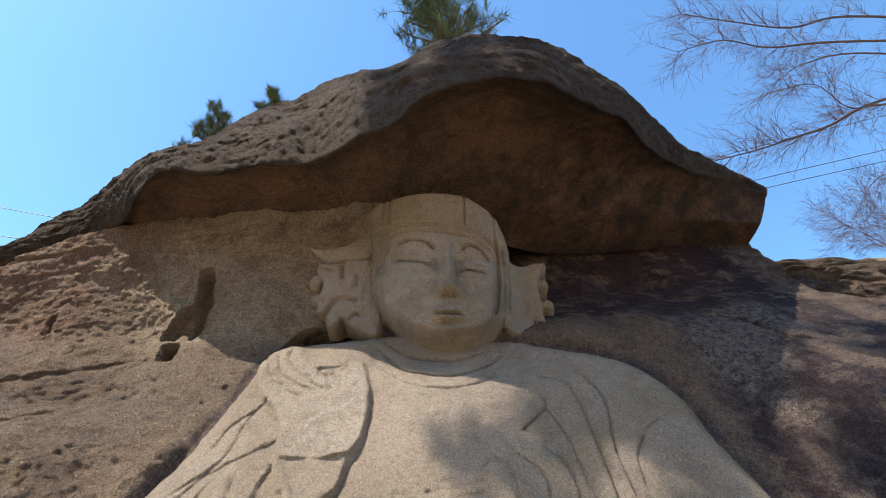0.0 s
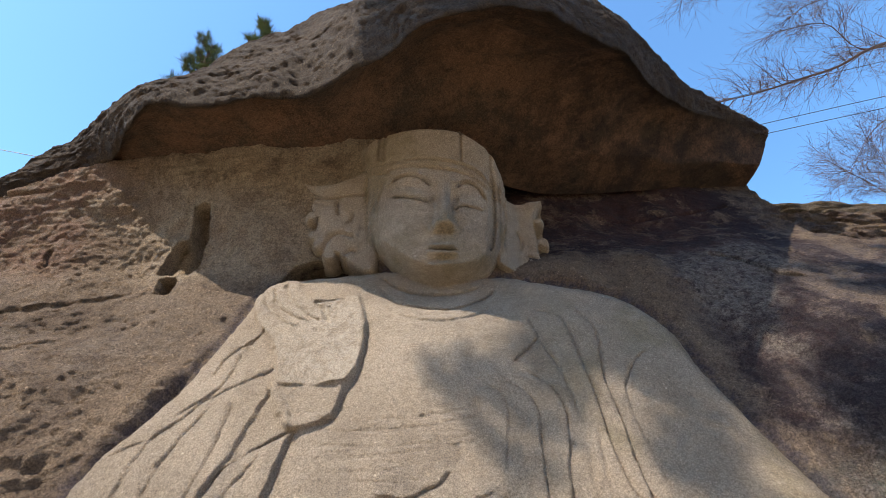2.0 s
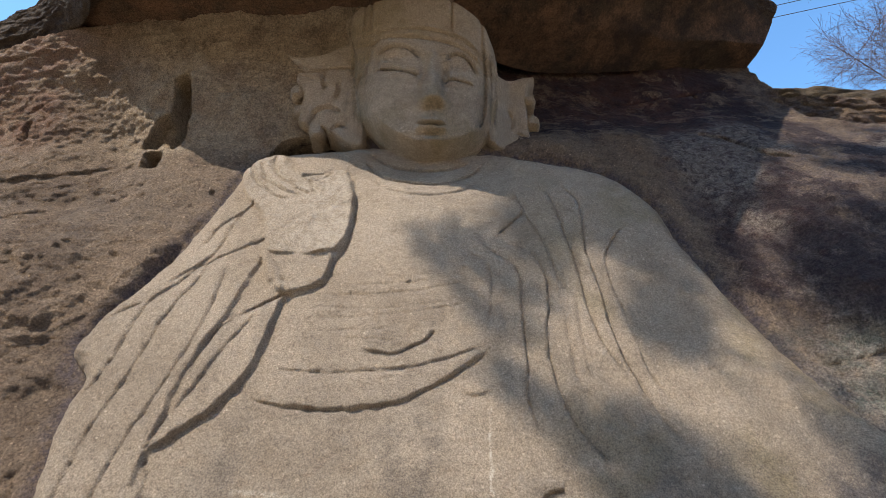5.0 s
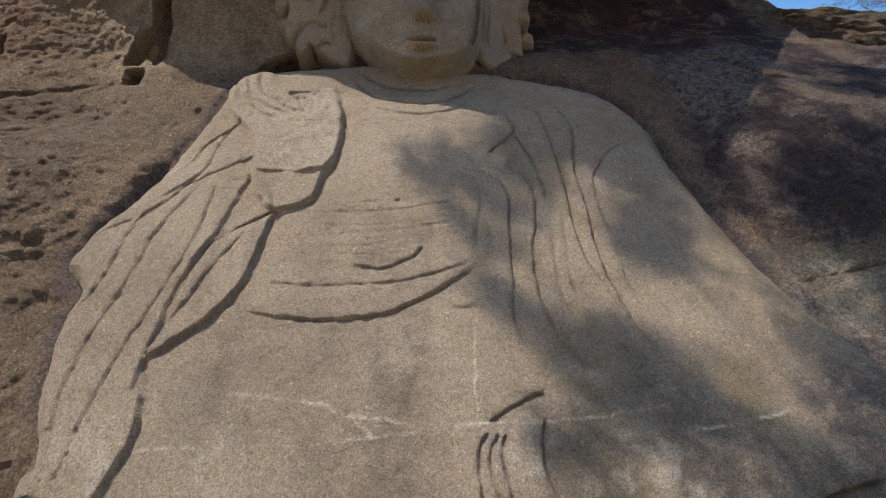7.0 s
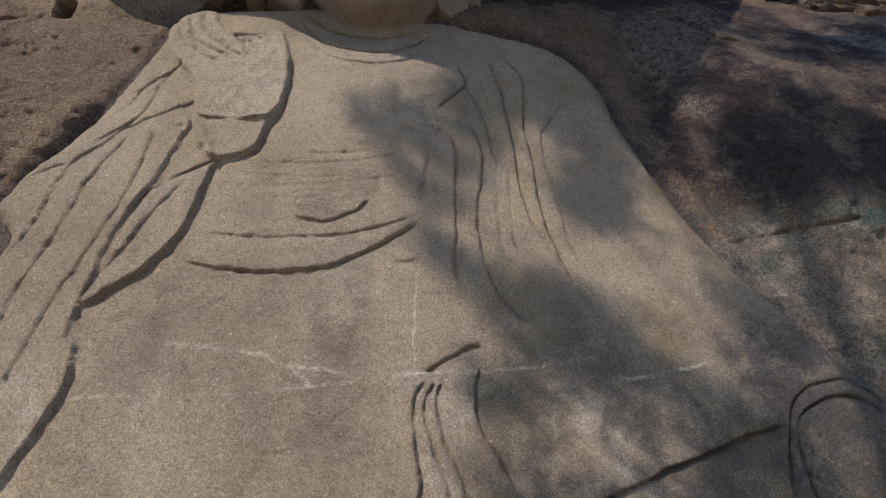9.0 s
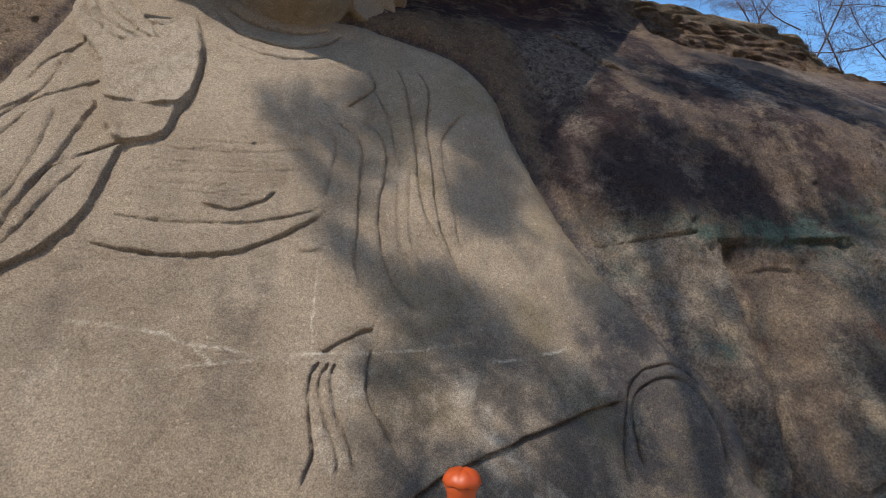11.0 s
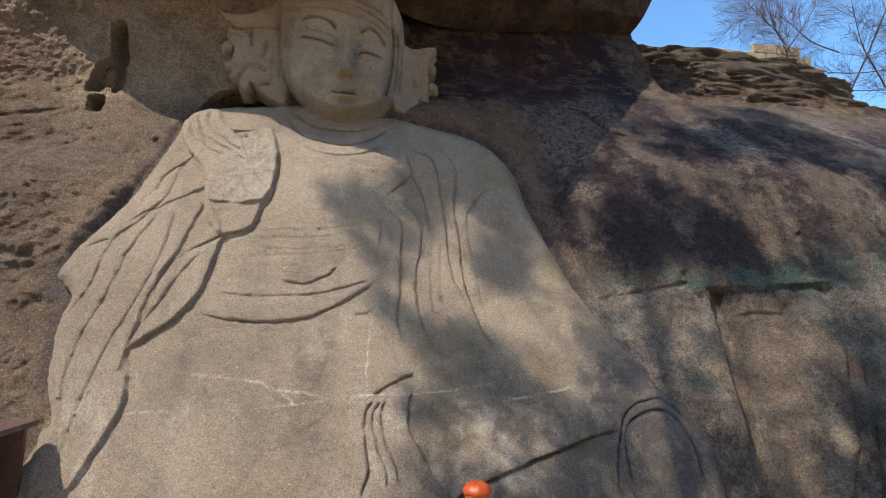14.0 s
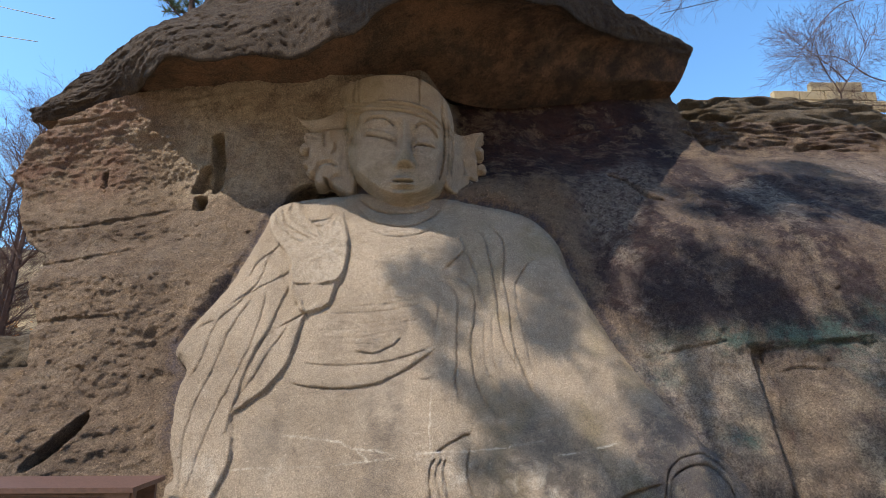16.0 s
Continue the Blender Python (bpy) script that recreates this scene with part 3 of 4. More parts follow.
head_base = np.where(Z < 4.3, 3 + 0.53 * Z, 5.279 + 0.2 * (1 - np.exp(-np.maximum(Z - 4.3, 0) * 2.65)))
behind = np.maximum(d_head, d_ears) > d_body
Y = np.where((Z > 4.3) & behind, head_base + 0.22 * smooth((X - 0.7) / 0.3) * (~on_head), cliff_y(X, Z)) - out
Y = np.where(inside < -0.005, Y + 0.25, Y)
masks = {
    # real pale veins and flecks, plus a painted highlight over the raised hand
    "stain_highlight": np.clip(1.05 * vein + 0.2 * smooth(region(X, Z, PLATEAUS[0][2]) / 0.05) + 0.12 * smooth((X + 1.3) / 0.5) * smooth((0.9 - X) / 0.6) * smooth((Z - 2.6) / 0.5) * smooth((4.0 - Z) / 0.3) + 0.35 * smooth((fbm(X * 2.6, X * 0, Z * 2.6, 4, 0.6, seed=77) - 0.45) / 0.4) * smooth((1.3 - Z) / 0.6), 0, 1),
    # real lichen, streaks and blotches, plus painted shade in folds and face creases
    "stain_shade": smooth((X + 0.35 * fbm(X * 1.2, X * 0, Z * 1.2, 3, seed=15) - 0.35 - 0.5 * np.maximum(Z - 1, 0)) / 0.9) * smooth((1.7 - Z) / 0.9) + smooth(fold / 0.05) * 0.12 + 0.9 * crease_shade + 0.4 * smooth((value_noise(X * 2.2, X * 0, Z * 0.5, 23) + 0.6 * value_noise(X * 6.3, X * 0, Z * 0.9, 24) - 0.1) / 0.6) * smooth((2.9 - Z) / 0.8) + 0.3 * smooth((fbm(X * 1.1, X * 0, Z * 1.1, 4, seed=25) - 0.1) / 0.6),
    "stain_green": 0.9 * on_head * smooth((fbm(X * 1.8, X * 0, Z * 1.8, 4, seed=19) + 0.3) / 0.7) + smooth((X - 0.6) / 0.8) * smooth((fbm(X * 1.3, X * 0, Z * 1.3, 3, seed=4) + 0.25) / 0.6) * (Z < 4.4),
    "stain_blue": 1.5 * smooth((X - 2.35 + 0.2 * fbm(X * 2, X * 0, Z * 2, 3, seed=55)) / 0.4) * smooth((1.6 - Z) / 0.4),
}
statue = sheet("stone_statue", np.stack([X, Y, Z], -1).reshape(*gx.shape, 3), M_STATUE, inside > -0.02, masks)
tagged(statue, "large pale seated stone statue carved in relief on the cliff", "statue")

# ---- the cliff ----
xs = np.concatenate([np.arange(-9.5, -6.0, 0.12), np.arange(-6.0, 7.0, 0.02), np.arange(7.0, 13.0, 0.10)])
vs = np.linspace(0, 1, 370)
top_line = spline([(-9.5, 7, 3.0), (-6.2, 7, 5.3), (-5.2, 6.5, 5.75), (-4.6, 6.5, 6.05), (-3.5, 6.5, 6.35), (-2.0, 6.5, 6.45), (0.0, 6.5, 6.55), (0.6, 7, 6.6), (1.0, 7, 7.0), (1.4, 7, 7.2), (3.0, 7, 7.35), (5.0, 7.3, 7.5), (5.5, 7.4, 7.45)] + [(5.74, 7.6, 7.02), (6.95, 7.6, 6.98), (8.34, 7.6, 6.93), (9.71, 7.6, 6.85)] + [(8.4, 7.6, 6.6), (13.5, 7.6, 6.0)], 8)
ztop = np.interp(xs, top_line[:, 0], top_line[:, 2])
gx2 = np.repeat(xs[None], len(vs), 0)
gz2 = -0.25 + vs[:, None] * (ztop[None] + 0.25)
X, Z = gx2.ravel(), gz2.ravel()
Y = cliff_y(X, Z)
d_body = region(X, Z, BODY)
d_all = np.maximum(np.maximum(d_body, region(X, Z, HEAD)), region(X, Z, EAR_LEFT))
far = smooth((-d_all) / 0.25)
# left shoulder of the rock turns away from the viewer
edge = np.interp(Z, [0, 1.5, 2.5, 3.3, 3.6, 4.7, 5.6], [-3.9, -4.0, -4.2, -4.55, -5.1, -5.85, -5.4]) + 0.12 * fbm(X * 0, X * 0, Z * 1.3, 4, seed=21)
turn = np.maximum(edge - X, 0)
Y += 2.2 * turn + 1.2 * turn ** 2
Y += -0.35 * smooth((-2.4 - X) / 1.5) * smooth((3.6 - Z) / 0.7) + 0.08 * smooth((-2.6 - X) / 1.0)
big = fbm(X * 0.8, X * 0 + 3, Z * 0.9, 4, 0.5, seed=40)
Y -= far * (0.10 * big + 0.022 * fbm(X * 2.6, X * 0, Z * 2.6, 5, 0.6, seed=44) + 0.013 * fbm(X * 13, X * 0, Z * 13, 3, 0.7, seed=48))
# pitted, bedded rock at the upper left
bed = smooth((-2.0 - X) / 0.8) * smooth((Z - 4.2) / 0.5)
Y += bed * (0.028 * np.abs(fbm(X * 1.3 + Z * 0.8, X * 0, Z * 4.0 - X * 0.7, 4, 0.6, seed=60)) + 0.012 * fbm(X * 16, X * 0, Z * 22, 3, 0.6, seed=61))
# rough bedded edge above the smooth slope at the far side
ledge_band = smooth((X - 5.0) / 0.6) * smooth((Z - 6.05 - 0.1 * big) / 0.15)
Y += ledge_band * (0.16 * np.abs(fbm(X * 1.2, X * 0, Z * 4.5, 4, 0.6, seed=63)) + 0.03 * fbm(X * 7, X * 0, Z * 9, 3, 0.6, seed=64))
# rough, broken rock low on the near side, with creases across it
low_left = smooth((-2.5 - X) / 0.6) * smooth((4.2 - Z) / 0.4)
Y += low_left * (0.025 * fbm(X * 2.8, X * 0, Z * 3.6, 5, 0.65, seed=66) + 0.012 * fbm(X * 14, X * 0, Z * 14, 3, 0.7, seed=67))
for pts in ([(-5.5, 3.72), (-4.3, 3.95), (-3.1, 4.2)], [(-5.1, 3.0), (-4.3, 3.25), (-3.4, 3.55)], [(-4.7, 2.25), (-3.9, 2.4), (-3.1, 2.55)]):
    idx, d, side, along = near_line(X, Z + 0.08 * big, spline(pts, 6), 0.5)
    Y[idx] += np.where(side > 0, 0.035 * np.exp(-d / 0.16), 0) * smooth(along / 0.15) * smooth((1 - along) / 0.2)
# cut-back strip along the carving, deepest behind the near shoulder
Y += 0.05 * np.exp(-((d_body + 0.05) / 0.06) ** 2) * (Z < 4.6)
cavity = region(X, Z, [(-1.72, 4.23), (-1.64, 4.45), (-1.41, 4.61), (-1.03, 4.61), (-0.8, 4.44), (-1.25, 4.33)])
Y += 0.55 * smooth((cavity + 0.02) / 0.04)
# niches and slot cut for old beams
for pts, depth in (([(-2.95, 5.41), (-2.75, 5.41), (-2.66, 4.53), (-2.87, 4.48), (-2.91, 4.93)], 0.22), ([(-2.93, 4.93), (-2.89, 4.5), (-3.09, 4.45), (-3.16, 4.49), (-3.04, 4.84)], 0.16),
                   ([(-3.06, 4.37), (-2.88, 4.38), (-2.85, 4.14), (-3.02, 4.16)], 0.20), ([(-4.5, 4.78), (-4.42, 4.78), (-4.38, 4.51), (-4.44, 4.51)], 0.10)):
    d = region(X, Z, pts, 2)
    Y += 1.5 * depth * smooth((d + 0.008) / 0.02)
# recess with upright stele panel at the right
for depth, pts in ((0.10, [(4.06, 2.08), (4.6, 2.12), (5.3, 2.16), (5.34, 1.65), (5.09, 0.91), (4.78, 0.3), (3.69, 0.19), (3.89, 1.17)]), (-0.06, [(4.8, 1.9), (5.18, 1.92), (4.98, 1.2), (4.55, 0.3), (4.2, 0.32), (4.46, 1.19)]), (0.05, [(4.06, 2.06), (4.2, 2.07), (4.18, 1.61), (3.9, 0.79), (3.79, 0.23), (3.7, 0.2), (3.9, 1.17)])):
    Y += depth * smooth((region(X, Z, pts, 2) + 0.02) / 0.05)
for depth, width, pts in ((0.10, 0.03, [(3.33, 4.94), (3.52, 4.8), (3.67, 4.43), (3.88, 4.31)]), (0.06, 0.03, [(5.6, 1.66), (6.1, 1.6)]), (0.05, 0.03, [(6.84, 2.78), (6.16, 2.17), (5.97, 1.83)]), (0.06, 0.018, [(4.06, 2.08), (3.98, 1.6), (3.89, 1.17), (3.69, 0.19)]), (0.05, 0.02, [(4.2, 2.06), (4.2, 1.61), (4.05, 1.2), (3.91, 0.79), (3.8, 0.23)]), (0.07, 0.03, [(5.4, 1.9), (5.34, 1.6), (5.09, 0.91), (4.78, 0.28)]), (0.03, 0.02, [(4.25, 1.8), (4.5, 1.86), (4.78, 1.84)]), (0.04, 0.02, [(2.95, 1.98), (3.3, 2.06), (3.76, 2.16)]), (0.045, 0.022, [(4.0, 2.1), (4.6, 2.14), (5.3, 2.19)]), (0.05, 0.02, [(-5.7, 5.72), (-5.17, 5.63), (-4.5, 5.78)]), (0.05, 0.025, [(2.16, 6.39), (2.74, 6.22), (3.69, 6.41), (4.61, 6.65)])):
    idx, d, side, along = near_line(X, Z, spline(pts, 6), width * 4)
    Y[idx] += depth * np.exp(-(d / width) ** 2)
# overhanging flake low on the left
d = region(X, Z, [(-3.5, 0.95), (-3.32, 1.2), (-3.17, 1.42), (-3.15, 1.27), (-3.27, 1.07), (-3.47, 0.88)], 2)
Y += 0.26 * smooth((d + 0.015) / 0.03)
Y = np.where(d_all > 0.06, Y + 0.35, Y)
n1 = fbm(X * 0.9, X * 0, Z * 0.9, 5, 0.6, seed=90)
drip = value_noise(X * 1.7, X * 0, Z * 0.55, 91) * 0.9 + 0.5 * value_noise(X * 4.1 + 3, X * 0, Z * 1.2, 92) + 0.25 * fbm(X * 5, X * 0, Z * 3, 4, 0.6, seed=93)
right = smooth((X - 2.3) / 0.7)
stele_dark = np.zeros(X.shape)
for wide, pts in ((0.09, [(5.4, 1.95), (5.34, 1.6), (5.09, 0.91), (4.78, 0.28)]), (0.22, [(4.25, 1.9), (4.3, 1.3), (4.05, 0.6)]), (0.14, [(4.2, 2.1), (5.3, 2.17)]), (0.25, [(3.4, 3.3), (3.7, 2.9), (4.3, 2.9)]), (0.2, [(3.3, 2.6), (4.4, 2.5)])):
    idx, d, side, along = near_line(X + 0.12 * n1, Z + 0.1 * drip, spline(pts, 5), wide * 3)
    stele_dark[idx] = np.maximum(stele_dark[idx], np.exp(-(d / wide) ** 2))
panel = np.zeros(X.shape)
for wide, pts in ((0.13, [(4.98, 1.9), (4.72, 1.2), (4.38, 0.33)]), (0.06, [(4.1, 1.7), (4.02, 1.2), (3.8, 0.4)])):
    idx, d, side, along = near_line(X + 0.05 * n1, Z, spline(pts, 5), wide * 3)
    panel[idx] = np.maximum(panel[idx], np.exp(-(d / wide) ** 4))
rust = np.exp(-((X - 4.03 + 0.04 * n1) / 0.05) ** 2 - ((Z - 1.2) / 0.12) ** 2) + np.exp(-((X - 5.1) / 0.12) ** 2 - ((Z - 1.35) / 0.14) ** 2)
pale_rock = smooth((X + 3.9) / 0.8) * smooth((-0.6 - X) / 0.4) * smooth((Z - 4.2) / 0.3)
teal = np.zeros(X.shape)
for cx, cz, r in ((3.1, 1.98, 0.14), (3.03, 1.72, 0.14), (3.76, 2.2, 0.16), (4.45, 2.22, 0.16), (5.0, 2.24, 0.2), (5.5, 2.45, 0.16), (4.7, 2.2, 0.15), (5.9, 2.5, 0.2), (3.5, 1.2, 0.12)):
    teal = np.maximum(teal, np.exp(-((X - cx + 0.1 * n1) / (r * 1.5)) ** 2 - ((Z - cz + 0.05 * drip) / r) ** 2))
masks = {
    # real drips and dark rock; the shoulder hollow's shade is painted in by cavity
    # the 1.4 term paints the cap's shadow onto the rock right of the head
    "stain_shade": 0.3 * low_left + 1.6 * smooth((cavity + 0.03) / 0.04) + 0.8 * right * smooth((n1 + 0.55 * drip + 0.45) / 0.5) * smooth((4.9 - Z) / 0.6) + 0.5 * right * smooth((Z - 2.0) / 0.4) + 0.45 * stele_dark + 0.35 * smooth((X - 4.6) / 0.8) * smooth((Z - 5.2) / 0.5) + 1.4 * smooth((X - 0.7) / 0.4) * smooth((Z - 4.4) / 0.7) * smooth((5.2 - X) / 0.8) + right * smooth((n1 * 0.5 + drip * 0.8 + 0.75) / 0.5) * smooth((Z - 2.0) / 0.5) * smooth((5.3 - Z) / 0.8) + 0.25 * right * smooth((drip + 0.1) / 0.5) * smooth((2.4 - Z) / 0.4),
    "stain_highlight": 0.85 * pale_rock + 0.35 * panel + right * smooth((drip - 0.2) / 0.4) * smooth((4.6 - Z) / 1.2) * 0.55 + 0.25 * right * smooth((2.1 - Z) / 0.3) + 0.15 * smooth((Z - 5.0) / 0.5) * smooth((X - 4.5) / 0.8) + 0.3 * smooth((-3.2 - X) / 1) * smooth((n1 - 0.1) / 0.4),
    "stain_bounce": 0.9 * rust + smooth((-3.6 - X) / 1.0) * smooth((Z - 4.0) / 0.8) * 0.8 + right * smooth((n1 - 0.2) / 0.4) * 0.2 + smooth((X - 0.8) / 0.5) * smooth((Z - 4.8) / 0.5) * smooth((4.6 - X) / 0.8) * 0.4,
    "stain_green": teal + np.exp(-((Z - 2.25 - 0.1 * n1) / 0.12) ** 2) * right * 0.35 + right * smooth((n1 - 0.15) / 0.3) * smooth((2.3 - Z) / 0.2) * 0.5,
    "lichen": smooth((X - 2.2) / 0.4) * np.clip(0.15 + 0.9 * smooth((value_noise(X * 1.3, X * 0 + 2, Z * 1.1, 95) + 0.5 * n1 - 0.1) / 0.5), 0, 1) * smooth((5.6 - Z) / 0.6) + 0.25 * smooth((-1.5 - X) / 0.5) * smooth((n1 - 0.2) / 0.4),
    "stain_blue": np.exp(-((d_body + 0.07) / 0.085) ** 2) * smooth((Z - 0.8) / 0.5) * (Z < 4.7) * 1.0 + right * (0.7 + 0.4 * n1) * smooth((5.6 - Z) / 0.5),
}
V = np.stack([X, Y, Z], -1).reshape(*gx2.shape, 3)
# the top rolls back into the hill
last = V[-1].copy()
rows = [V]
for k, (dy, dz) in enumerate(((0.10, 0.03), (0.3, 0.06), (0.8, 0.05), (2.0, -0.1), (5.0, -0.8), (9.0, -3.0))):
    r = last.copy()
    r[:, 1] += dy
    r[:, 2] += dz + 0.05 * fbm(r[:, 0] * 2, r[:, 1], r[:, 2] * 0, 3, seed=70)
    rows.append(r[None])
V2 = np.concatenate(rows, 0)
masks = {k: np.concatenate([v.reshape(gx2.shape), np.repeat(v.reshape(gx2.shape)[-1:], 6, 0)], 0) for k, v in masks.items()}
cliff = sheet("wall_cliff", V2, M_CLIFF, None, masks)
tagged(cliff, "weathered granite cliff face with stains and old beam sockets", "cliff", kind="structure")

# ---- the overhanging cap rock ----
lip = [(-6.0, 5.9, 5.8), (-5.1, 5.7, 5.93)] + [(-4.2, 5.5, 6.13), (-3.66, 4.87, 6.1), (-3.28, 4.56, 6.19), (-2.72, 4.5, 6.08), (-2.14, 4.5, 6.08), (-1.36, 4.25, 5.96), (-0.85, 4.0, 6.1), (-0.47, 3.75, 6.1), (-0.15, 3.6, 6.35), (0.59, 3.6, 6.55), (1.41, 4.0, 6.84), (2.21, 4.6, 7.23), (3.03, 5.6, 7.59), (4.04, 6.4, 7.83), (5.08, 7.0, 8.0), (5.56, 7.3, 7.78)]
jun = [(-6.1, 6.2, 5.91), (-5.22, 5.9, 5.94)] + [(-4.4, 5.75, 6.24), (-4.06, 5.6, 6.22), (-3.65, 5.5, 6.24), (-3.14, 5.5, 6.28), (-2.47, 5.5, 6.31), (-1.64, 5.45, 6.27), (-1.14, 5.45, 6.41), (-0.71, 5.5, 6.62), (-0.03, 5.7, 6.84), (0.8, 6.3, 6.75), (1.53, 6.7, 6.8), (2.37, 6.9, 6.92), (3.05, 7.0, 7.04), (3.89, 7.2, 7.23), (4.81, 7.3, 7.34), (5.38, 7.35, 7.41)]
top = [(-6.2, 6.1, 6.03), (-5.97, 6.0, 6.22)] + [(-5.34, 5.9, 6.75), (-4.67, 5.7, 7.08), (-3.91, 5.5, 7.4), (-3.45, 5.5, 7.69), (-2.81, 5.4, 8.14), (-2.03, 5.3, 8.43), (-1.85, 5.3, 8.7), (-1.32, 5.2, 8.8), (-0.71, 5.1, 8.8), (-0.02, 5.0, 9.3), (1.13, 5.2, 9.77), (2.48, 5.6, 9.27), (3.22, 6.0, 9.14), (3.63, 6.3, 8.66), (4.48, 7.0, 8.54), (5.85, 7.5, 8.3)]
PER = 34
L, J, T = spline(lip, PER), spline(jun, PER), spline(top, PER)
sec = []
for s in np.linspace(0, 1, 40):
    arch = 0.34 * np.sin(math.pi * s) ** 0.8
    p = J * (1 - s) + L * s
    mid = np.interp(np.linspace(0, 1, len(L)), [0, 0.15, 0.3, 0.5, 0.65, 0.85, 1], [0.0, 0.15, 0.35, 1.4, 2.2, 0.7, 0.0])
    p = p + np.stack([0 * mid, 0 * mid, mid * arch], -1)
    sec.append(p)
for s in np.linspace(0.03, 1, 70):
    p = L * (1 - s) + T * s
    p = p + np.stack([0 * L[:, 0], -0.16 * np.sin(math.pi * s ** 0.7) + 0 * L[:, 0], 0.10 * np.sin(math.pi * s) + 0 * L[:, 0]], -1)
    sec.append(p)
for dy, dz in ((0.4, 0.0), (1.2, -0.15), (3.0, -0.7), (5.0, -2.0), (5.5, -4.0)):
    sec.append(T + np.array([0, dy, dz]))
V = np.stack(sec, 0)
V[:6, :, 1] += np.linspace(0.45, 0, 6)[:, None]
fx, fy, fz = V[..., 0], V[..., 1], V[..., 2]
row = np.arange(V.shape[0])[:, None] + 0 * fx
face = smooth((row - 36) / 6)
amp = 0.10 * fbm(fx * 0.9, fy * 0.9, fz * 0.9, 4, 0.5, seed=120) + 0.014 * fbm(fx * 4, fy * 4, fz * 4, 4, 0.6, seed=121)
strata = (0.05 * np.abs(fbm(fx * 1.9, fy * 1.4, fz * 6.0 - fx * 1.6, 4, 0.62, seed=122)) + 0.02 * fbm(fx * 11, fy * 11, fz * 15, 3, 0.6, seed=124)) * face
hold = smooth(row / 5)
V[..., 2] -= hold * (amp * 0.7 - strata * 0.3)
V[..., 1] += hold * (amp * 0.5 + strata)
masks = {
    # warm light bounced up from the ground, put into the underside's colour
    "stain_bounce": (1 - smooth((row - 32) / 6)) * (0.75 + 0.3 * fbm(fx, fy, fz, 3, seed=8)),
    # underside darkens to the right as painted shade; the front face is mottled stone
    "stain_shade": smooth((fx - 0.6) / 1.6) * (1 - face) * 0.9 + face * (0.45 + 0.5 * smooth((fbm(fx * 0.7, fy, fz * 0.7, 4, seed=131) + 0.1) / 0.5)),
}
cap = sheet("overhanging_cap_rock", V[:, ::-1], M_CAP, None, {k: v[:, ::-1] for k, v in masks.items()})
tagged(cap, "dark weathered overhanging boulder sheltering the carved figure", "boulder")

# ---- wooden cabinet at the foot of the rock ----
cab = tagged(new("wooden_cabinet"), "low brown stained wooden cabinet with glazed front beside the cliff", "cabinet")
bm = bmesh.new(); box(bm, (-3.9, 2.55, 0.84), (-2.03, 3.12, 0.88)); part("top_board", bm, M_WOOD, cab)
bm = bmesh.new(); box(bm, (-3.88, 2.62, 0.73), (-2.06, 2.66, 0.838)); part("fascia", bm, M_WOOD, cab)
for x0 in (-3.88, -2.28):
    bm = bmesh.new(); box(bm, (x0, 2.60, 0.0), (x0 + 0.2, 2.72, 0.835)); part("post", bm, M_WOOD, cab)
bm = bmesh.new(); box(bm, (-3.86, 3.02, 0.0), (-2.07, 3.06, 0.83)); part("back_panel", bm, M_WOOD, cab)

# grooved boards, screws and the glazed front of the cabinet
M_SCREW = plain("steel_screw", (0.5, 0.48, 0.45), 0.35, 0.9, 0.1)
M_ALU = plain("grey_aluminium", (0.32, 0.30, 0.28), 0.45, 0.6, 0.1)
M_GLASS, nt_, g_ = material("dark_glass")
g_.inputs["Base Color"].default_value, g_.inputs["Roughness"].default_value = (0.015, 0.013, 0.015, 1), 0.06
for k in range(7):
    bm = bmesh.new()
    box(bm, (-3.7, 2.612, 0.742 + 0.0135 * k), (-2.285, 2.622, 0.749 + 0.0135 * k))
    part("ridge", bm, M_WOOD, cab)
for x0 in (-2.235, -2.165):
    bm = bmesh.new()
    bmesh.ops.create_cone(bm, cap_ends=True, segments=10, radius1=0.011, radius2=0.009, depth=0.008, matrix=Matrix.Translation((x0, 2.597, 0.765)) @ Euler((radians(90), 0, 0)).to_matrix().to_4x4())
    part("screw", bm, M_SCREW, cab)
bm = bmesh.new(); box(bm, (-3.66, 2.74, 0.60), (-2.29, 2.78, 0.66)); part("window_rail", bm, M_ALU, cab)
bm = bmesh.new(); box(bm, (-2.40, 2.741, 0.05), (-2.29, 2.779, 0.598)); part("window_stile", bm, M_ALU, cab)
bm = bmesh.new(); box(bm, (-3.66, 2.755, 0.05), (-2.402, 2.765, 0.598)); part("glass_pane", bm, M_GLASS, cab)


# ---- trees ----
def bare_branch(bm, start, way, length, radius, depth, rng, droop=0.0):
    """A crooked limb that forks into finer twigs."""
    n = 5
    p, w = Vector(start), Vector(way).normalized()
    line, radii = [p.copy()], [radius]
    for k in range(n):
        w = (w + Vector((rng.uniform(-1, 1), rng.uniform(-1, 1), rng.uniform(-1, 1) - droop)) * 0.15).normalized()
        p = p + w * length / n
        line.append(p.copy())
        radii.append(max(radius * (1 - 0.75 * (k + 1) / n), 0.0028))
        if depth > 0:
            for _ in range(2 if depth > 1 else 3):
                side = w.orthogonal().normalized()
                side.rotate(Matrix.Rotation(rng.uniform(0, 6.28), 3, w))
                bare_branch(bm, p, w * 0.75 + side * rng.uniform(0.5, 0.9), length * rng.uniform(0.38, 0.6), radii[-1] * 0.6, depth - 1, rng, droop)
    tube(bm, line, radii, 4 if radius > 0.02 else 3)


